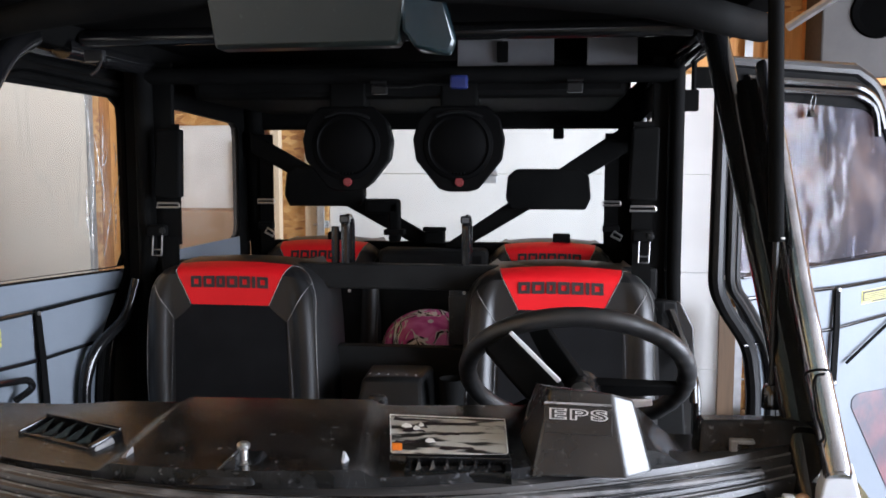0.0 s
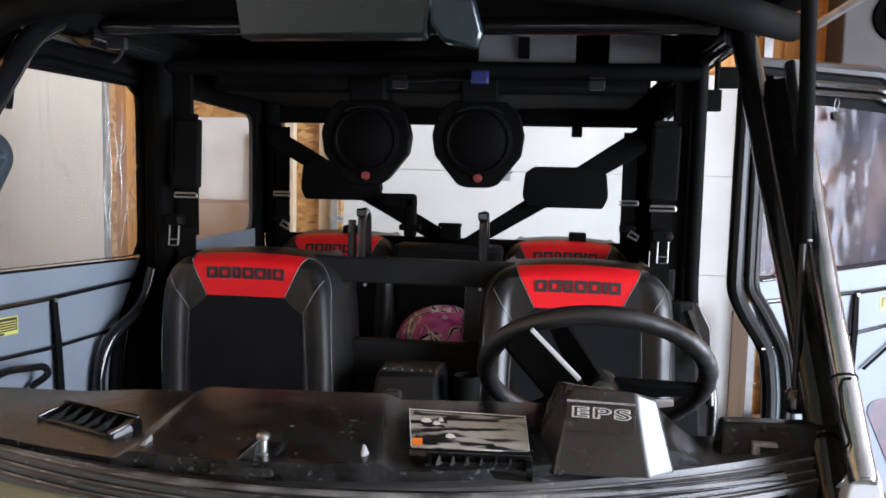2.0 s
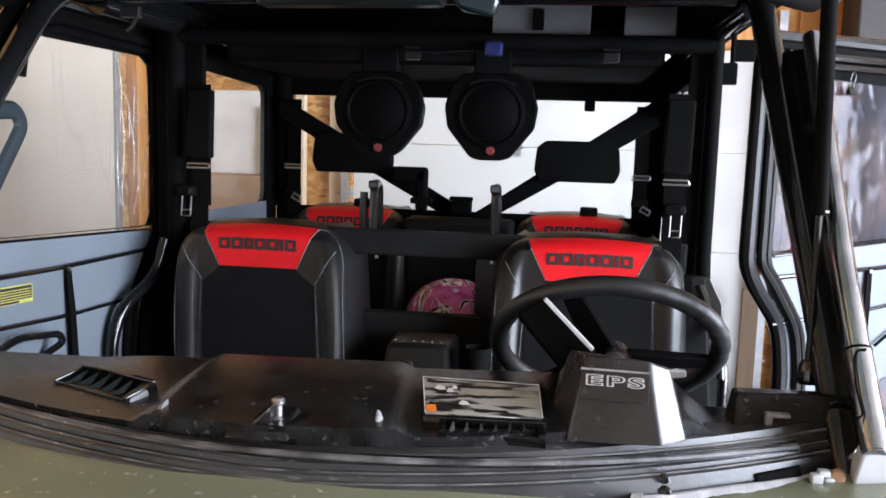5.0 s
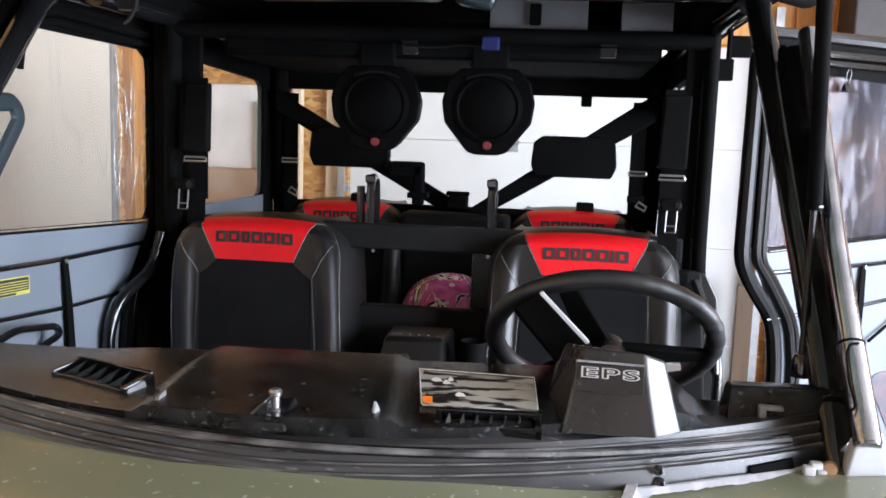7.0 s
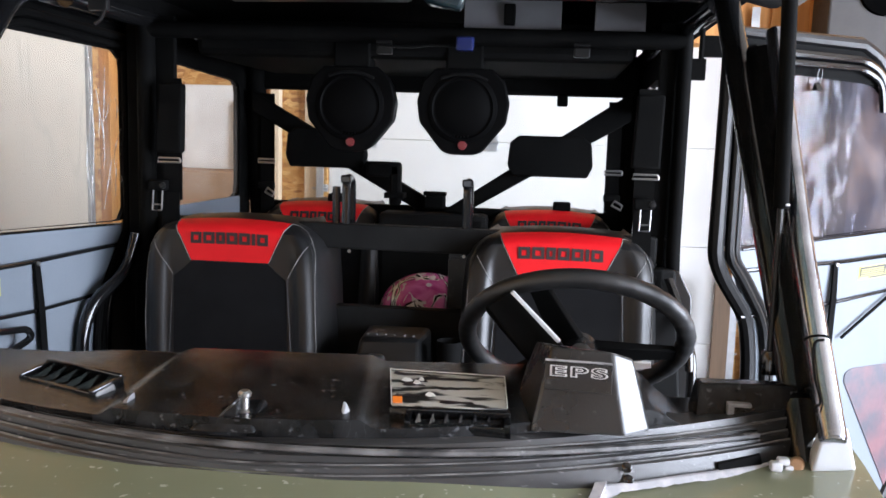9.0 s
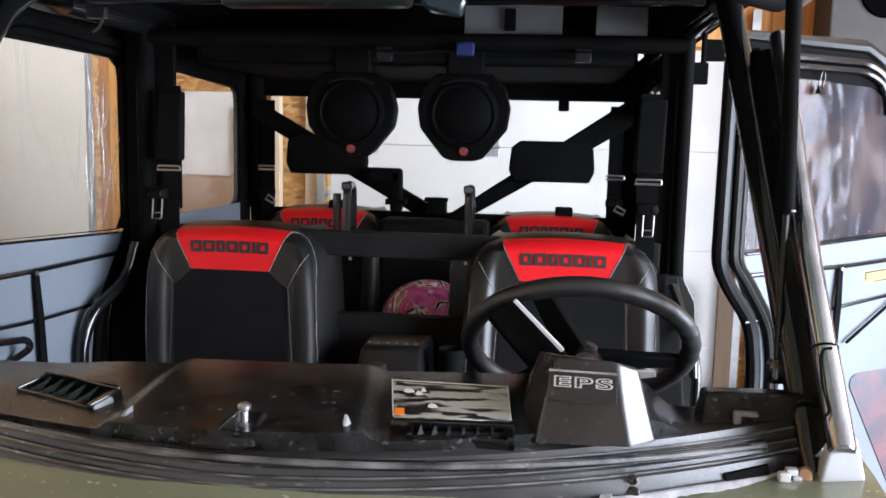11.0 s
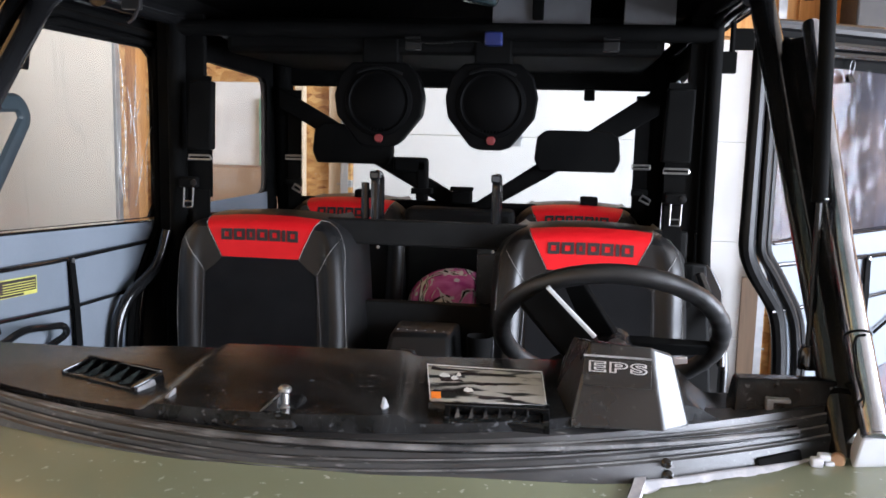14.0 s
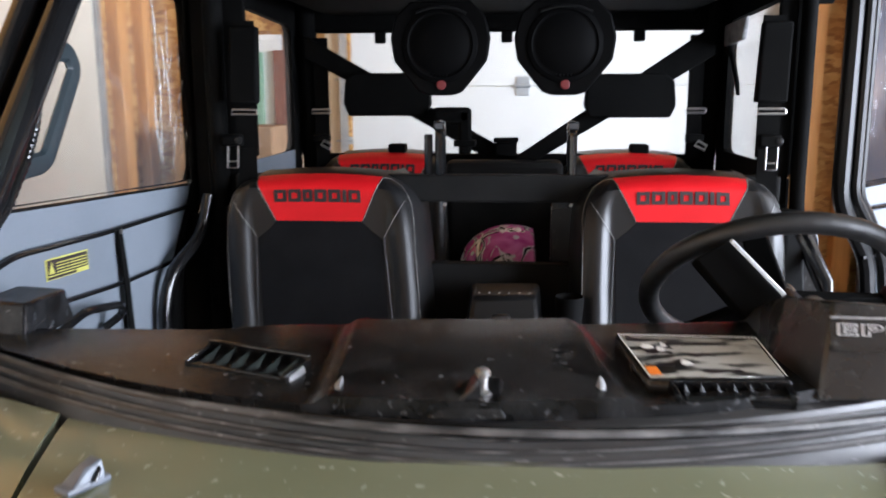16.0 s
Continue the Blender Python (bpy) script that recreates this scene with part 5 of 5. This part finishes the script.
part("cable", tube([(-0.06, 1.92, 1.825), (0.02, 1.915, 1.822), (0.08, 1.915, 1.829), (0.15, 1.91, 1.826)], 0.003, 0.02, 6), M_SEMI, CAR)
part("roof_hook", join(block(-0.63, -0.585, 1.50, 1.515, 1.845, 1.87, 0.003), tube([(-0.59, 1.505, 1.85), (-0.60, 1.50, 1.825), (-0.612, 1.495, 1.815)], 0.004, 0.005, 6)), M_GREYPOD, CAR, "small grey hook and cord")

# rear window sheet and its crossed straps with pads
part("rear_window", plate([(-0.625, 2.685, 1.345), (0.625, 2.685, 1.345), (0.64, 2.685, 1.755), (-0.64, 2.685, 1.755)], (0, 0.003, 0)), vinyl("rear_clear", 0.06), CAR, "clear rear window sheet")
for s in (-1, 1):
    part("strap_bar", plate([(0.655, 2.60, 1.763), (0.655, 2.60, 1.667), (0.10, 2.60, 1.334), (0.03, 2.60, 1.342)] if s > 0 else [(-0.655, 2.60, 1.738), (-0.655, 2.60, 1.668), (-0.06, 2.60, 1.344), (0.03, 2.60, 1.355)], (0, 0.03, 0), 0.003), M_MATTE, CAR, "black crossed rear brace")
    cx, cz = (0.392, 1.542) if s > 0 else (-0.378, 1.548)
    part("head_pad", hull([(cx - 0.125, 2.56, cz - 0.068), (cx + 0.125, 2.56, cz - 0.068), (cx + 0.142, 2.56, cz - 0.03), (cx + 0.135, 2.56, cz + 0.045), (cx + 0.105, 2.56, cz + 0.068), (cx - 0.105, 2.56, cz + 0.068), (cx - 0.135, 2.56, cz + 0.045), (cx - 0.142, 2.56, cz - 0.03)], [(cx - 0.125, 2.61, cz - 0.068), (cx + 0.125, 2.61, cz - 0.068), (cx + 0.142, 2.61, cz - 0.03), (cx + 0.135, 2.61, cz + 0.045), (cx + 0.105, 2.61, cz + 0.068), (cx - 0.105, 2.61, cz + 0.068), (cx - 0.135, 2.61, cz + 0.045), (cx - 0.142, 2.61, cz - 0.03)], 0.006), M_MATTE, CAR, "black padded headrest")
part("rack_arm", join(block(-0.225, -0.105, 2.52, 2.56, 1.455, 1.508, 0.012), block(-0.145, -0.105, 2.52, 2.56, 1.36, 1.50, 0.01), block(-0.16, -0.09, 2.515, 2.565, 1.385, 1.405, 0.004)), M_MATTE, CAR, "black rack arm")
part("brace_joint", join(block(-0.03, 0.04, 2.57, 2.62, 1.352, 1.395, 0.006), block(-0.035, 0.045, 2.575, 2.60, 1.395, 1.41, 0.004)), M_MATTE, CAR)

# overhead speaker pods
for s in (-1, 1):
    cx, cy, cz = s * 0.154, 1.985, 1.668
    pod_edge = [(-0.126, 0.02), (-0.118, -0.035), (-0.055, -0.113), (-0.03, -0.121), (0.03, -0.121), (0.055, -0.113), (0.118, -0.035), (0.126, 0.02), (0.112, 0.075), (0.075, 0.11), (-0.075, 0.11), (-0.112, 0.075)]
    sp = part("speaker_pod", hull([(cx + a, cy, cz + b) for a, b in pod_edge], [(cx + a * 0.9, cy + 0.11, cz + b * 0.9) for a, b in pod_edge], 0.006), M_POD, CAR, "black overhead speaker pod")
    part("bezel", lathe([(0.094, 0), (0.092, 0.004), (0.082, 0.007), (0.079, 0.004)], 32, (cx, cy, cz + 0.004), (0, -1, 0)), M_POD, sp)
    part("speaker_cone", lathe([(0.079, 0.002), (0.06, 0.009), (0.035, 0.014), (0.004, 0.016)], 28, (cx, cy, cz + 0.004), (0, -1, 0)), M_POD, sp)
    part("brand_dot", lathe([(0.0125, 0.0), (0.012, 0.004), (0.009, 0.005)], 14, (cx + 0.002, cy - 0.001, cz - 0.094), (0, -1, 0)), M_REDDOT, sp, "dull red round badge")
    for i in range(5):
        part("badge_bar", block(cx - 0.022 + 0.009 * i, cx - 0.017 + 0.009 * i, cy - 0.004, cy, cz - 0.074, cz - 0.064), M_TRIM, sp)
    part("pod_bracket", block(cx - 0.05, cx + 0.05, cy + 0.01, cy + 0.08, cz + 0.10, 1.865, 0.006), M_MATTE, sp)
    part("top_vent", tube([(cx - 0.06, cy - 0.004, cz + 0.082), (cx - 0.02, cy - 0.008, cz + 0.094), (cx + 0.03, cy - 0.008, cz + 0.092), (cx + 0.065, cy - 0.004, cz + 0.078)], 0.004, 0.03, 8), M_SEMI, sp)

# wide mirror under the front bar
MIR = part("rear_view_mirror", hull([(-0.135, 1.03, 1.799), (0.165, 1.03, 1.801), (0.178, 1.0, 1.871), (0.17, 1.0, 1.911), (-0.135, 1.0, 1.911), (-0.14, 1.02, 1.871)], [(-0.135, 1.075, 1.799), (0.165, 1.075, 1.801), (0.178, 1.065, 1.871), (0.17, 1.065, 1.911), (-0.135, 1.065, 1.911), (-0.14, 1.07, 1.871)], 0.008), M_MIRRORBACK, CAR, "wide dark mirror housing speckled with dust")
part("mirror_end", hull([(0.170, 1.0, 1.911), (0.172, 1.02, 1.821), (0.19, 1.035, 1.796), (0.243, 1.05, 1.787), (0.252, 1.05, 1.811), (0.225, 1.03, 1.911)], [(0.170, 1.06, 1.911), (0.172, 1.07, 1.821), (0.19, 1.075, 1.796), (0.243, 1.075, 1.787), (0.252, 1.075, 1.811), (0.225, 1.065, 1.911)], 0.006), M_TEAL, MIR, "shiny mirror end, tinted for its bluish reflection")

# raised windscreen and its gas struts
WS = part("windscreen", plate([(-0.66, 1.0, 1.945), (0.66, 1.0, 1.945), (0.66, 0.36, 2.22), (-0.66, 0.36, 2.22)], (0, 0.002, 0.005)), M_GLASS, CAR, "windscreen folded up and open")
part("windscreen_frame", tube([(-0.68, 1.02, 1.935), (0.68, 1.02, 1.935), (0.68, 0.35, 2.225), (-0.68, 0.35, 2.225)], 0.015, 0.04, 10, closed=True), M_BLACK, WS)
for s in (-1, 1):
    top, end, low, foot = ((0.722, 1.035, 1.99), (0.747, 1.06, 1.501), (0.743, 1.04, 1.28), (0.744, 1.04, 1.244)) if s > 0 else ((-0.694, 0.915, 2.0), (-0.702, 0.89, 1.526), (-0.702, 0.888, 1.30), (-0.702, 0.888, 1.27))
    st = part("gas_strut", tube([top, end], 0.0115, 0, 14), M_MATTE, CAR, "gas strut with black body")
    part("strut_rod", tube([end, low], 0.0048, 0, 10), M_SEMI, st)
    part("strut_collar", tube([Vector(end) + Vector((0, 0, 0.006)), Vector(end) - Vector((0, 0, 0.002))], 0.0121, 0, 14), M_MATTE, st)
    # Small steel piece added to draw the glint on the collar.
    part("added_glint", tube([Vector(end) + Vector((0.004, -0.012, 0.004)), Vector(end) + Vector((0.010, -0.009, 0.004))], 0.0016, 0, 8), M_STEEL, st)
    part("strut_joint", tube([low, Vector(low).lerp(Vector(foot), 0.25), foot], [0.010, 0.0145, 0.015], 0, 12), M_BLACK, st)


# ---- front doors ----
def soft_door(m, flip, window, label):
    """Soft door in its own frame: u from the hinge to the front, w inwards, z up."""
    f = lambda u, w, z: (u, flip * w, z)
    edge = [(-0.04, 1.885), (-0.04, 1.30), (-0.005, 1.245), (0.10, 1.13), (0.125, 1.0), (0.125, 0.45), (0.80, 0.45), (0.95, 0.7), (0.97, 1.25), (0.90, 1.37), (0.66, 1.78), (0.60, 1.86), (0.50, 1.895)]
    do = part("front_door", tube([f(u, 0, z) for u, z in edge], 0.021, 0.05, 10, closed=True), M_SEMI if flip < 0 else M_BLACK, CAR, label, m)
    for k, (d, r) in enumerate(((0.028, 0.012), (0.052, 0.010))):
        inner = [(-0.035 + d, 1.86 - d), (-0.035 + d, 1.30), (0.015 + d, 1.25), (0.12 + d, 1.12), (0.145 + d, 1.0), (0.145 + d, 0.5)]
        part("door_seal", tube([f(u, 0.018, z) for u, z in inner], r, 0.05, 8), M_SEMI if flip < 0 else M_MATTE, do, "black rubber door seal", m)
        part("door_seal", tube([f(u, 0.018, z) for u, z in [(0.03, 1.872 - d), (0.50, 1.878 - d), (0.59, 1.845 - d), (0.66 - d, 1.76 - d)]], r, 0.06, 8), M_BLACK if flip < 0 else M_MATTE, do, "", m)
    win = [(0.0, 1.315), (0.90, 1.36), (0.68, 1.775), (0.60, 1.83), (0.0, 1.83)]
    part("window_sheet", plate([f(u, 0.0, z) for u, z in win], f(0, 0.002, 0)), window, do, "vinyl window sheet", m)
    top_edge = [(-0.04, 1.325), (0.94, 1.37), (0.70, 1.78), (0.62, 1.87), (0.50, 1.895), (-0.04, 1.888)]
    lift = 0.02 if flip > 0 else 0.0
    opening = [(0.008, 1.325), (0.885, 1.369), (0.64 + lift, 1.745 + lift), (0.575, 1.785 + lift), (0.012, 1.797 + lift * 0.5)]
    part("window_border", ring([f(u, -0.005, z) for u, z in top_edge], [f(u, -0.005, z) for u, z in opening], f(0, 0.012, 0), 0.05), M_MATTE, do, "", m)
    part("door_skin", plate([f(u, 0.0, z) for u, z in [(-0.02, 1.318), (0.945, 1.362), (0.965, 1.25), (0.945, 0.7), (0.80, 0.46), (0.13, 0.46), (0.13, 1.0), (0.105, 1.13), (0.035, 1.25)]], f(0, 0.008, 0)), M_DOORSKIN, do, "blue-grey vinyl door skin", m)
    part("sill_band", tube([f(0.05, 0.012, 1.320), f(0.93, 0.012, 1.364)], 0.0035, 0, 8), M_BLACK, do, "", m)
    part("strap", tube([f(0.03, 0.012, 1.262), f(0.5, 0.012, 1.268), f(0.84, 0.012, 1.282), f(0.93, 0.012, 1.262), f(0.955, 0.01, 1.23)], 0.0065, 0.05, 8), M_BLACK, do, "black edge strap", m)
    part("strap", tube([f(0.06, 0.012, 1.135), f(0.45, 0.012, 1.146), f(0.96, 0.012, 1.185)], 0.0055, 0.05, 8), M_BLACK, do, "black edge strap", m)
    part("strap", plate([f(0.443, 0.014, 1.272), f(0.463, 0.014, 1.272), f(0.46, 0.02, 1.16), f(0.452, 0.022, 0.98), f(0.425, 0.022, 0.98), f(0.436, 0.02, 1.16)], f(0, 0.004, 0)), M_MATTE, do, "black webbing strap", m)
    part("snap", lathe([(0.006, 0), (0.005, 0.004)], 10, f(0.453, 0.02, 1.262), f(0, 1, 0)), M_STEEL, do, "", m)
    part("snap", lathe([(0.006, 0), (0.005, 0.004)], 10, f(0.438, 0.028, 0.99), f(0, 1, 0)), M_STEEL, do, "", m)
    on = lambda a, b, w: f(0.58 + 0.155 * a, w, 1.206 + 0.008 * a + 0.041 * b)
    quad = lambda a0, a1, b0, b1, w: plate([on(a0, b0, w), on(a1, b0, w), on(a1, b1, w), on(a0, b1, w)], f(0, 0.0008, 0))
    part("warning_label", quad(0, 1, 0, 1, 0.0085), M_YELLOW, do, "yellow warning label, print unreadable", m)
    part("label_print", quad(0.03, 0.97, 0.22, 0.93, 0.0096), M_INK, do, "", m)
    for b in (0.30, 0.44, 0.58, 0.72):
        part("print_line", quad(0.06, 0.78, b, b + 0.05, 0.0106), M_YELLOW, do, "", m)
    part("warning_triangle", plate([on(0.83, 0.3, 0.0106), on(0.95, 0.3, 0.0106), on(0.89, 0.85, 0.0106)], f(0, 0.0006, 0)), M_YELLOW, do, "", m)
    part("print_bar", quad(0.32, 0.97, 0.04, 0.16, 0.0096), M_INK, do, "", m)
    if flip > 0:
        part("pull_handle", tube([f(0.84, 0.02, 1.09), f(0.80, 0.05, 1.125), f(0.70, 0.06, 1.150), f(0.56, 0.06, 1.128), f(0.53, 0.05, 1.10), f(0.56, 0.02, 1.075)], 0.0085, 0.03, 10), M_BLACK, do, "black pull handle", m)
    if flip < 0:
        part("door_prop", tube([f(0.505, 0.02, 1.039), f(0.75, 0.02, 1.163)], 0.0045, 0, 8), M_MATTE, do, "black door check rod", m)
        part("window_clip", hull([f(0.280, 0.012, 1.752), f(0.308, 0.012, 1.752), f(0.308, 0.030, 1.754), f(0.280, 0.030, 1.754)], [f(0.285, 0.014, 1.776), f(0.303, 0.014, 1.776), f(0.303, 0.018, 1.776), f(0.285, 0.018, 1.776)], 0.001), M_BLACK, do, "small black spring clip", m)
        part("clip_wire", tube([f(0.287, 0.020, 1.774), f(0.284, 0.024, 1.800), f(0.289, 0.025, 1.812), f(0.299, 0.025, 1.812), f(0.304, 0.024, 1.800), f(0.301, 0.020, 1.774)], 0.0022, 0.003, 8), M_BLACK, do, "", m)
    else:
        # Pale ribbons on the folds stand for the streaky reflections there.
        for k in range(14):
            u0, z0 = random.uniform(0.02, 0.20), random.uniform(1.36, 1.62)
            du, dz, bow = random.uniform(-0.05, 0.03), random.uniform(0.06, 0.20), random.uniform(-0.015, 0.015)
            part("crease", tube([f(u0 + du * q + bow * math.sin(math.pi * q), 0.004, z0 + dz * q) for q in span(0, 1, 8)], [0.0005 + random.uniform(0.0012, 0.0022) * math.sin(math.pi * min(0.95, max(0.05, q))) for q in span(0, 1, 8)], 0, 5), M_CREASE, do, "", m)
    return do


left_m = Matrix(((0, 1, 0, -0.835), (-1, 0, 0, 2.03), (0, 0, 1, 0), (0, 0, 0, 1)))
soft_door(left_m, 1, M_CLEAR, "closed soft front door with blue-grey skin")
ux, uy = 0.79, 0.613
right_m = Matrix(((ux, -uy, 0, 0.867), (uy, ux, 0, 2.01), (0, 0, 1, 0), (0, 0, 0, 1)))
DR = soft_door(right_m, -1, M_HAZY, "soft front door swung wide open")
part("door_badge", plate([(0.553, -0.009, 0.895), (0.556, -0.009, 0.918), (0.572, -0.009, 0.930), (0.60, -0.009, 0.933), (0.95, -0.009, 0.925), (0.95, -0.009, 0.50), (0.83, -0.009, 0.50)], (0, -0.002, 0)), surf("maroon_panel", (0.125, 0.055, 0.062), (0.045, 0.042, 0.055), 0.3, 0.5, scale=9, contrast=(0.40, 0.60), detail=7), DR, "dull maroon patch", right_m)
part("hinge", join(block(0.757, 0.812, 1.945, 1.965, 1.815, 1.868, 0.003), tube([(0.759, 1.95, 1.81), (0.759, 1.95, 1.888)], 0.007, 0, 10)), M_MATTE, CAR, "black door hinge leaf with pin")
part("hinge", block(0.72, 0.772, 1.945, 1.965, 1.757, 1.811, 0.003), M_MATTE, CAR, "black door hinge leaf on the pillar")

# side mirror bracket on the front left pillar
part("pillar_bracket", tube([(-0.765, 1.235, 1.628), (-0.765, 1.325, 1.632), (-0.765, 1.345, 1.60), (-0.765, 1.222, 1.442), (-0.765, 1.12, 1.436)], 0.019, 0.02, 8, 0.5), surf("slate_plastic", (0.011, 0.019, 0.023), (0.008, 0.014, 0.017), 0.4, 0.55), CAR, "slate grey bracket loop on the pillar")
bent = [Vector(p) for p in ((-0.762, 1.055, 1.352), (-0.755, 1.086, 1.383), (-0.752, 1.143, 1.451), (-0.75, 1.174, 1.502), (-0.75, 1.20, 1.575), (-0.752, 1.24, 1.62))]
coil = [bent[int(t)].lerp(bent[int(t) + 1], t - int(t)) for t in span(0, 4.999, 60)]
part("ribbed_hose", tube(coil, [0.009 if i % 2 else 0.0072 for i in range(60)], 0, 10), M_BLACK, CAR, "ribbed black hose along the pillar")

# lower body, bed and running gear
part("floor_tub", block(-0.70, 0.70, 0.95, 2.75, 0.36, 0.46, 0.02), M_MATTE, CAR)
part("firewall", block(-0.70, 0.70, 0.96, 1.0, 0.44, 1.10, 0.01), M_MATTE, CAR)
part("cargo_bed", join(block(-0.70, 0.70, 2.78, 3.70, 0.62, 0.68), block(-0.70, -0.66, 2.78, 3.70, 0.66, 1.0), block(0.66, 0.70, 2.78, 3.70, 0.66, 1.0), block(-0.70, 0.70, 2.78, 2.82, 0.66, 1.0), block(-0.70, 0.70, 3.66, 3.70, 0.66, 1.0)), M_DASH, CAR)
part("chassis", join(block(-0.35, -0.27, -0.05, 3.6, 0.30, 0.38), block(0.27, 0.35, -0.05, 3.6, 0.30, 0.38), block(-0.5, 0.5, 0.30, 0.40, 0.28, 0.36), block(-0.5, 0.5, 3.12, 3.22, 0.28, 0.36)), M_MATTE, CAR)
for s in (-1, 1):
    for y in (0.35, 3.17):
        wh = part("wheel", lathe([(0.20, -0.12), (0.30, -0.125), (0.325, -0.10), (0.33, 0.0), (0.325, 0.10), (0.30, 0.125), (0.20, 0.12)], 32, (s * 0.62, y, 0.33), (1, 0, 0)), M_TYRE, CAR, "knobbly black tyre")
        part("rim", lathe([(0.19, -0.10), (0.195, 0.10), (0.12, 0.08), (0.05, 0.09)], 24, (s * 0.62, y, 0.33), (s, 0, 0)), M_BLACK, wh)

# ---- helmet on the rear seat ledge ----
single("storage_box", block(-0.21, 0.20, 2.12, 2.49, 0.942, 1.0, 0.01), M_PANEL, "black storage tray lying between the rear seats", "tray")


def dome():
    bm = bmesh.new()
    bmesh.ops.create_uvsphere(bm, u_segments=32, v_segments=20, radius=1, matrix=Matrix.LocRotScale((0.03, 0, 0.045), None, (0.152, 0.14, 0.122)))
    for v in bm.verts:
        v.co.z = max(v.co.z, 0.0)
        if v.co.x > 0.095:
            v.co.x = 0.095 + (v.co.x - 0.095) * 0.15
    return bm


HEL = thing("helmet", (-0.005, 2.33, 1.0), "pink child's helmet with white and black swirls", "helmet")
part("shell", dome(), M_HELMET, HEL, "", Matrix.Translation((-0.005, 2.33, 1.0)))

for ob in bpy.data.objects:
    if ob.name.split(".")[0] in ("window_sheet", "rear_window", "windscreen"):
        ob.visible_shadow = False
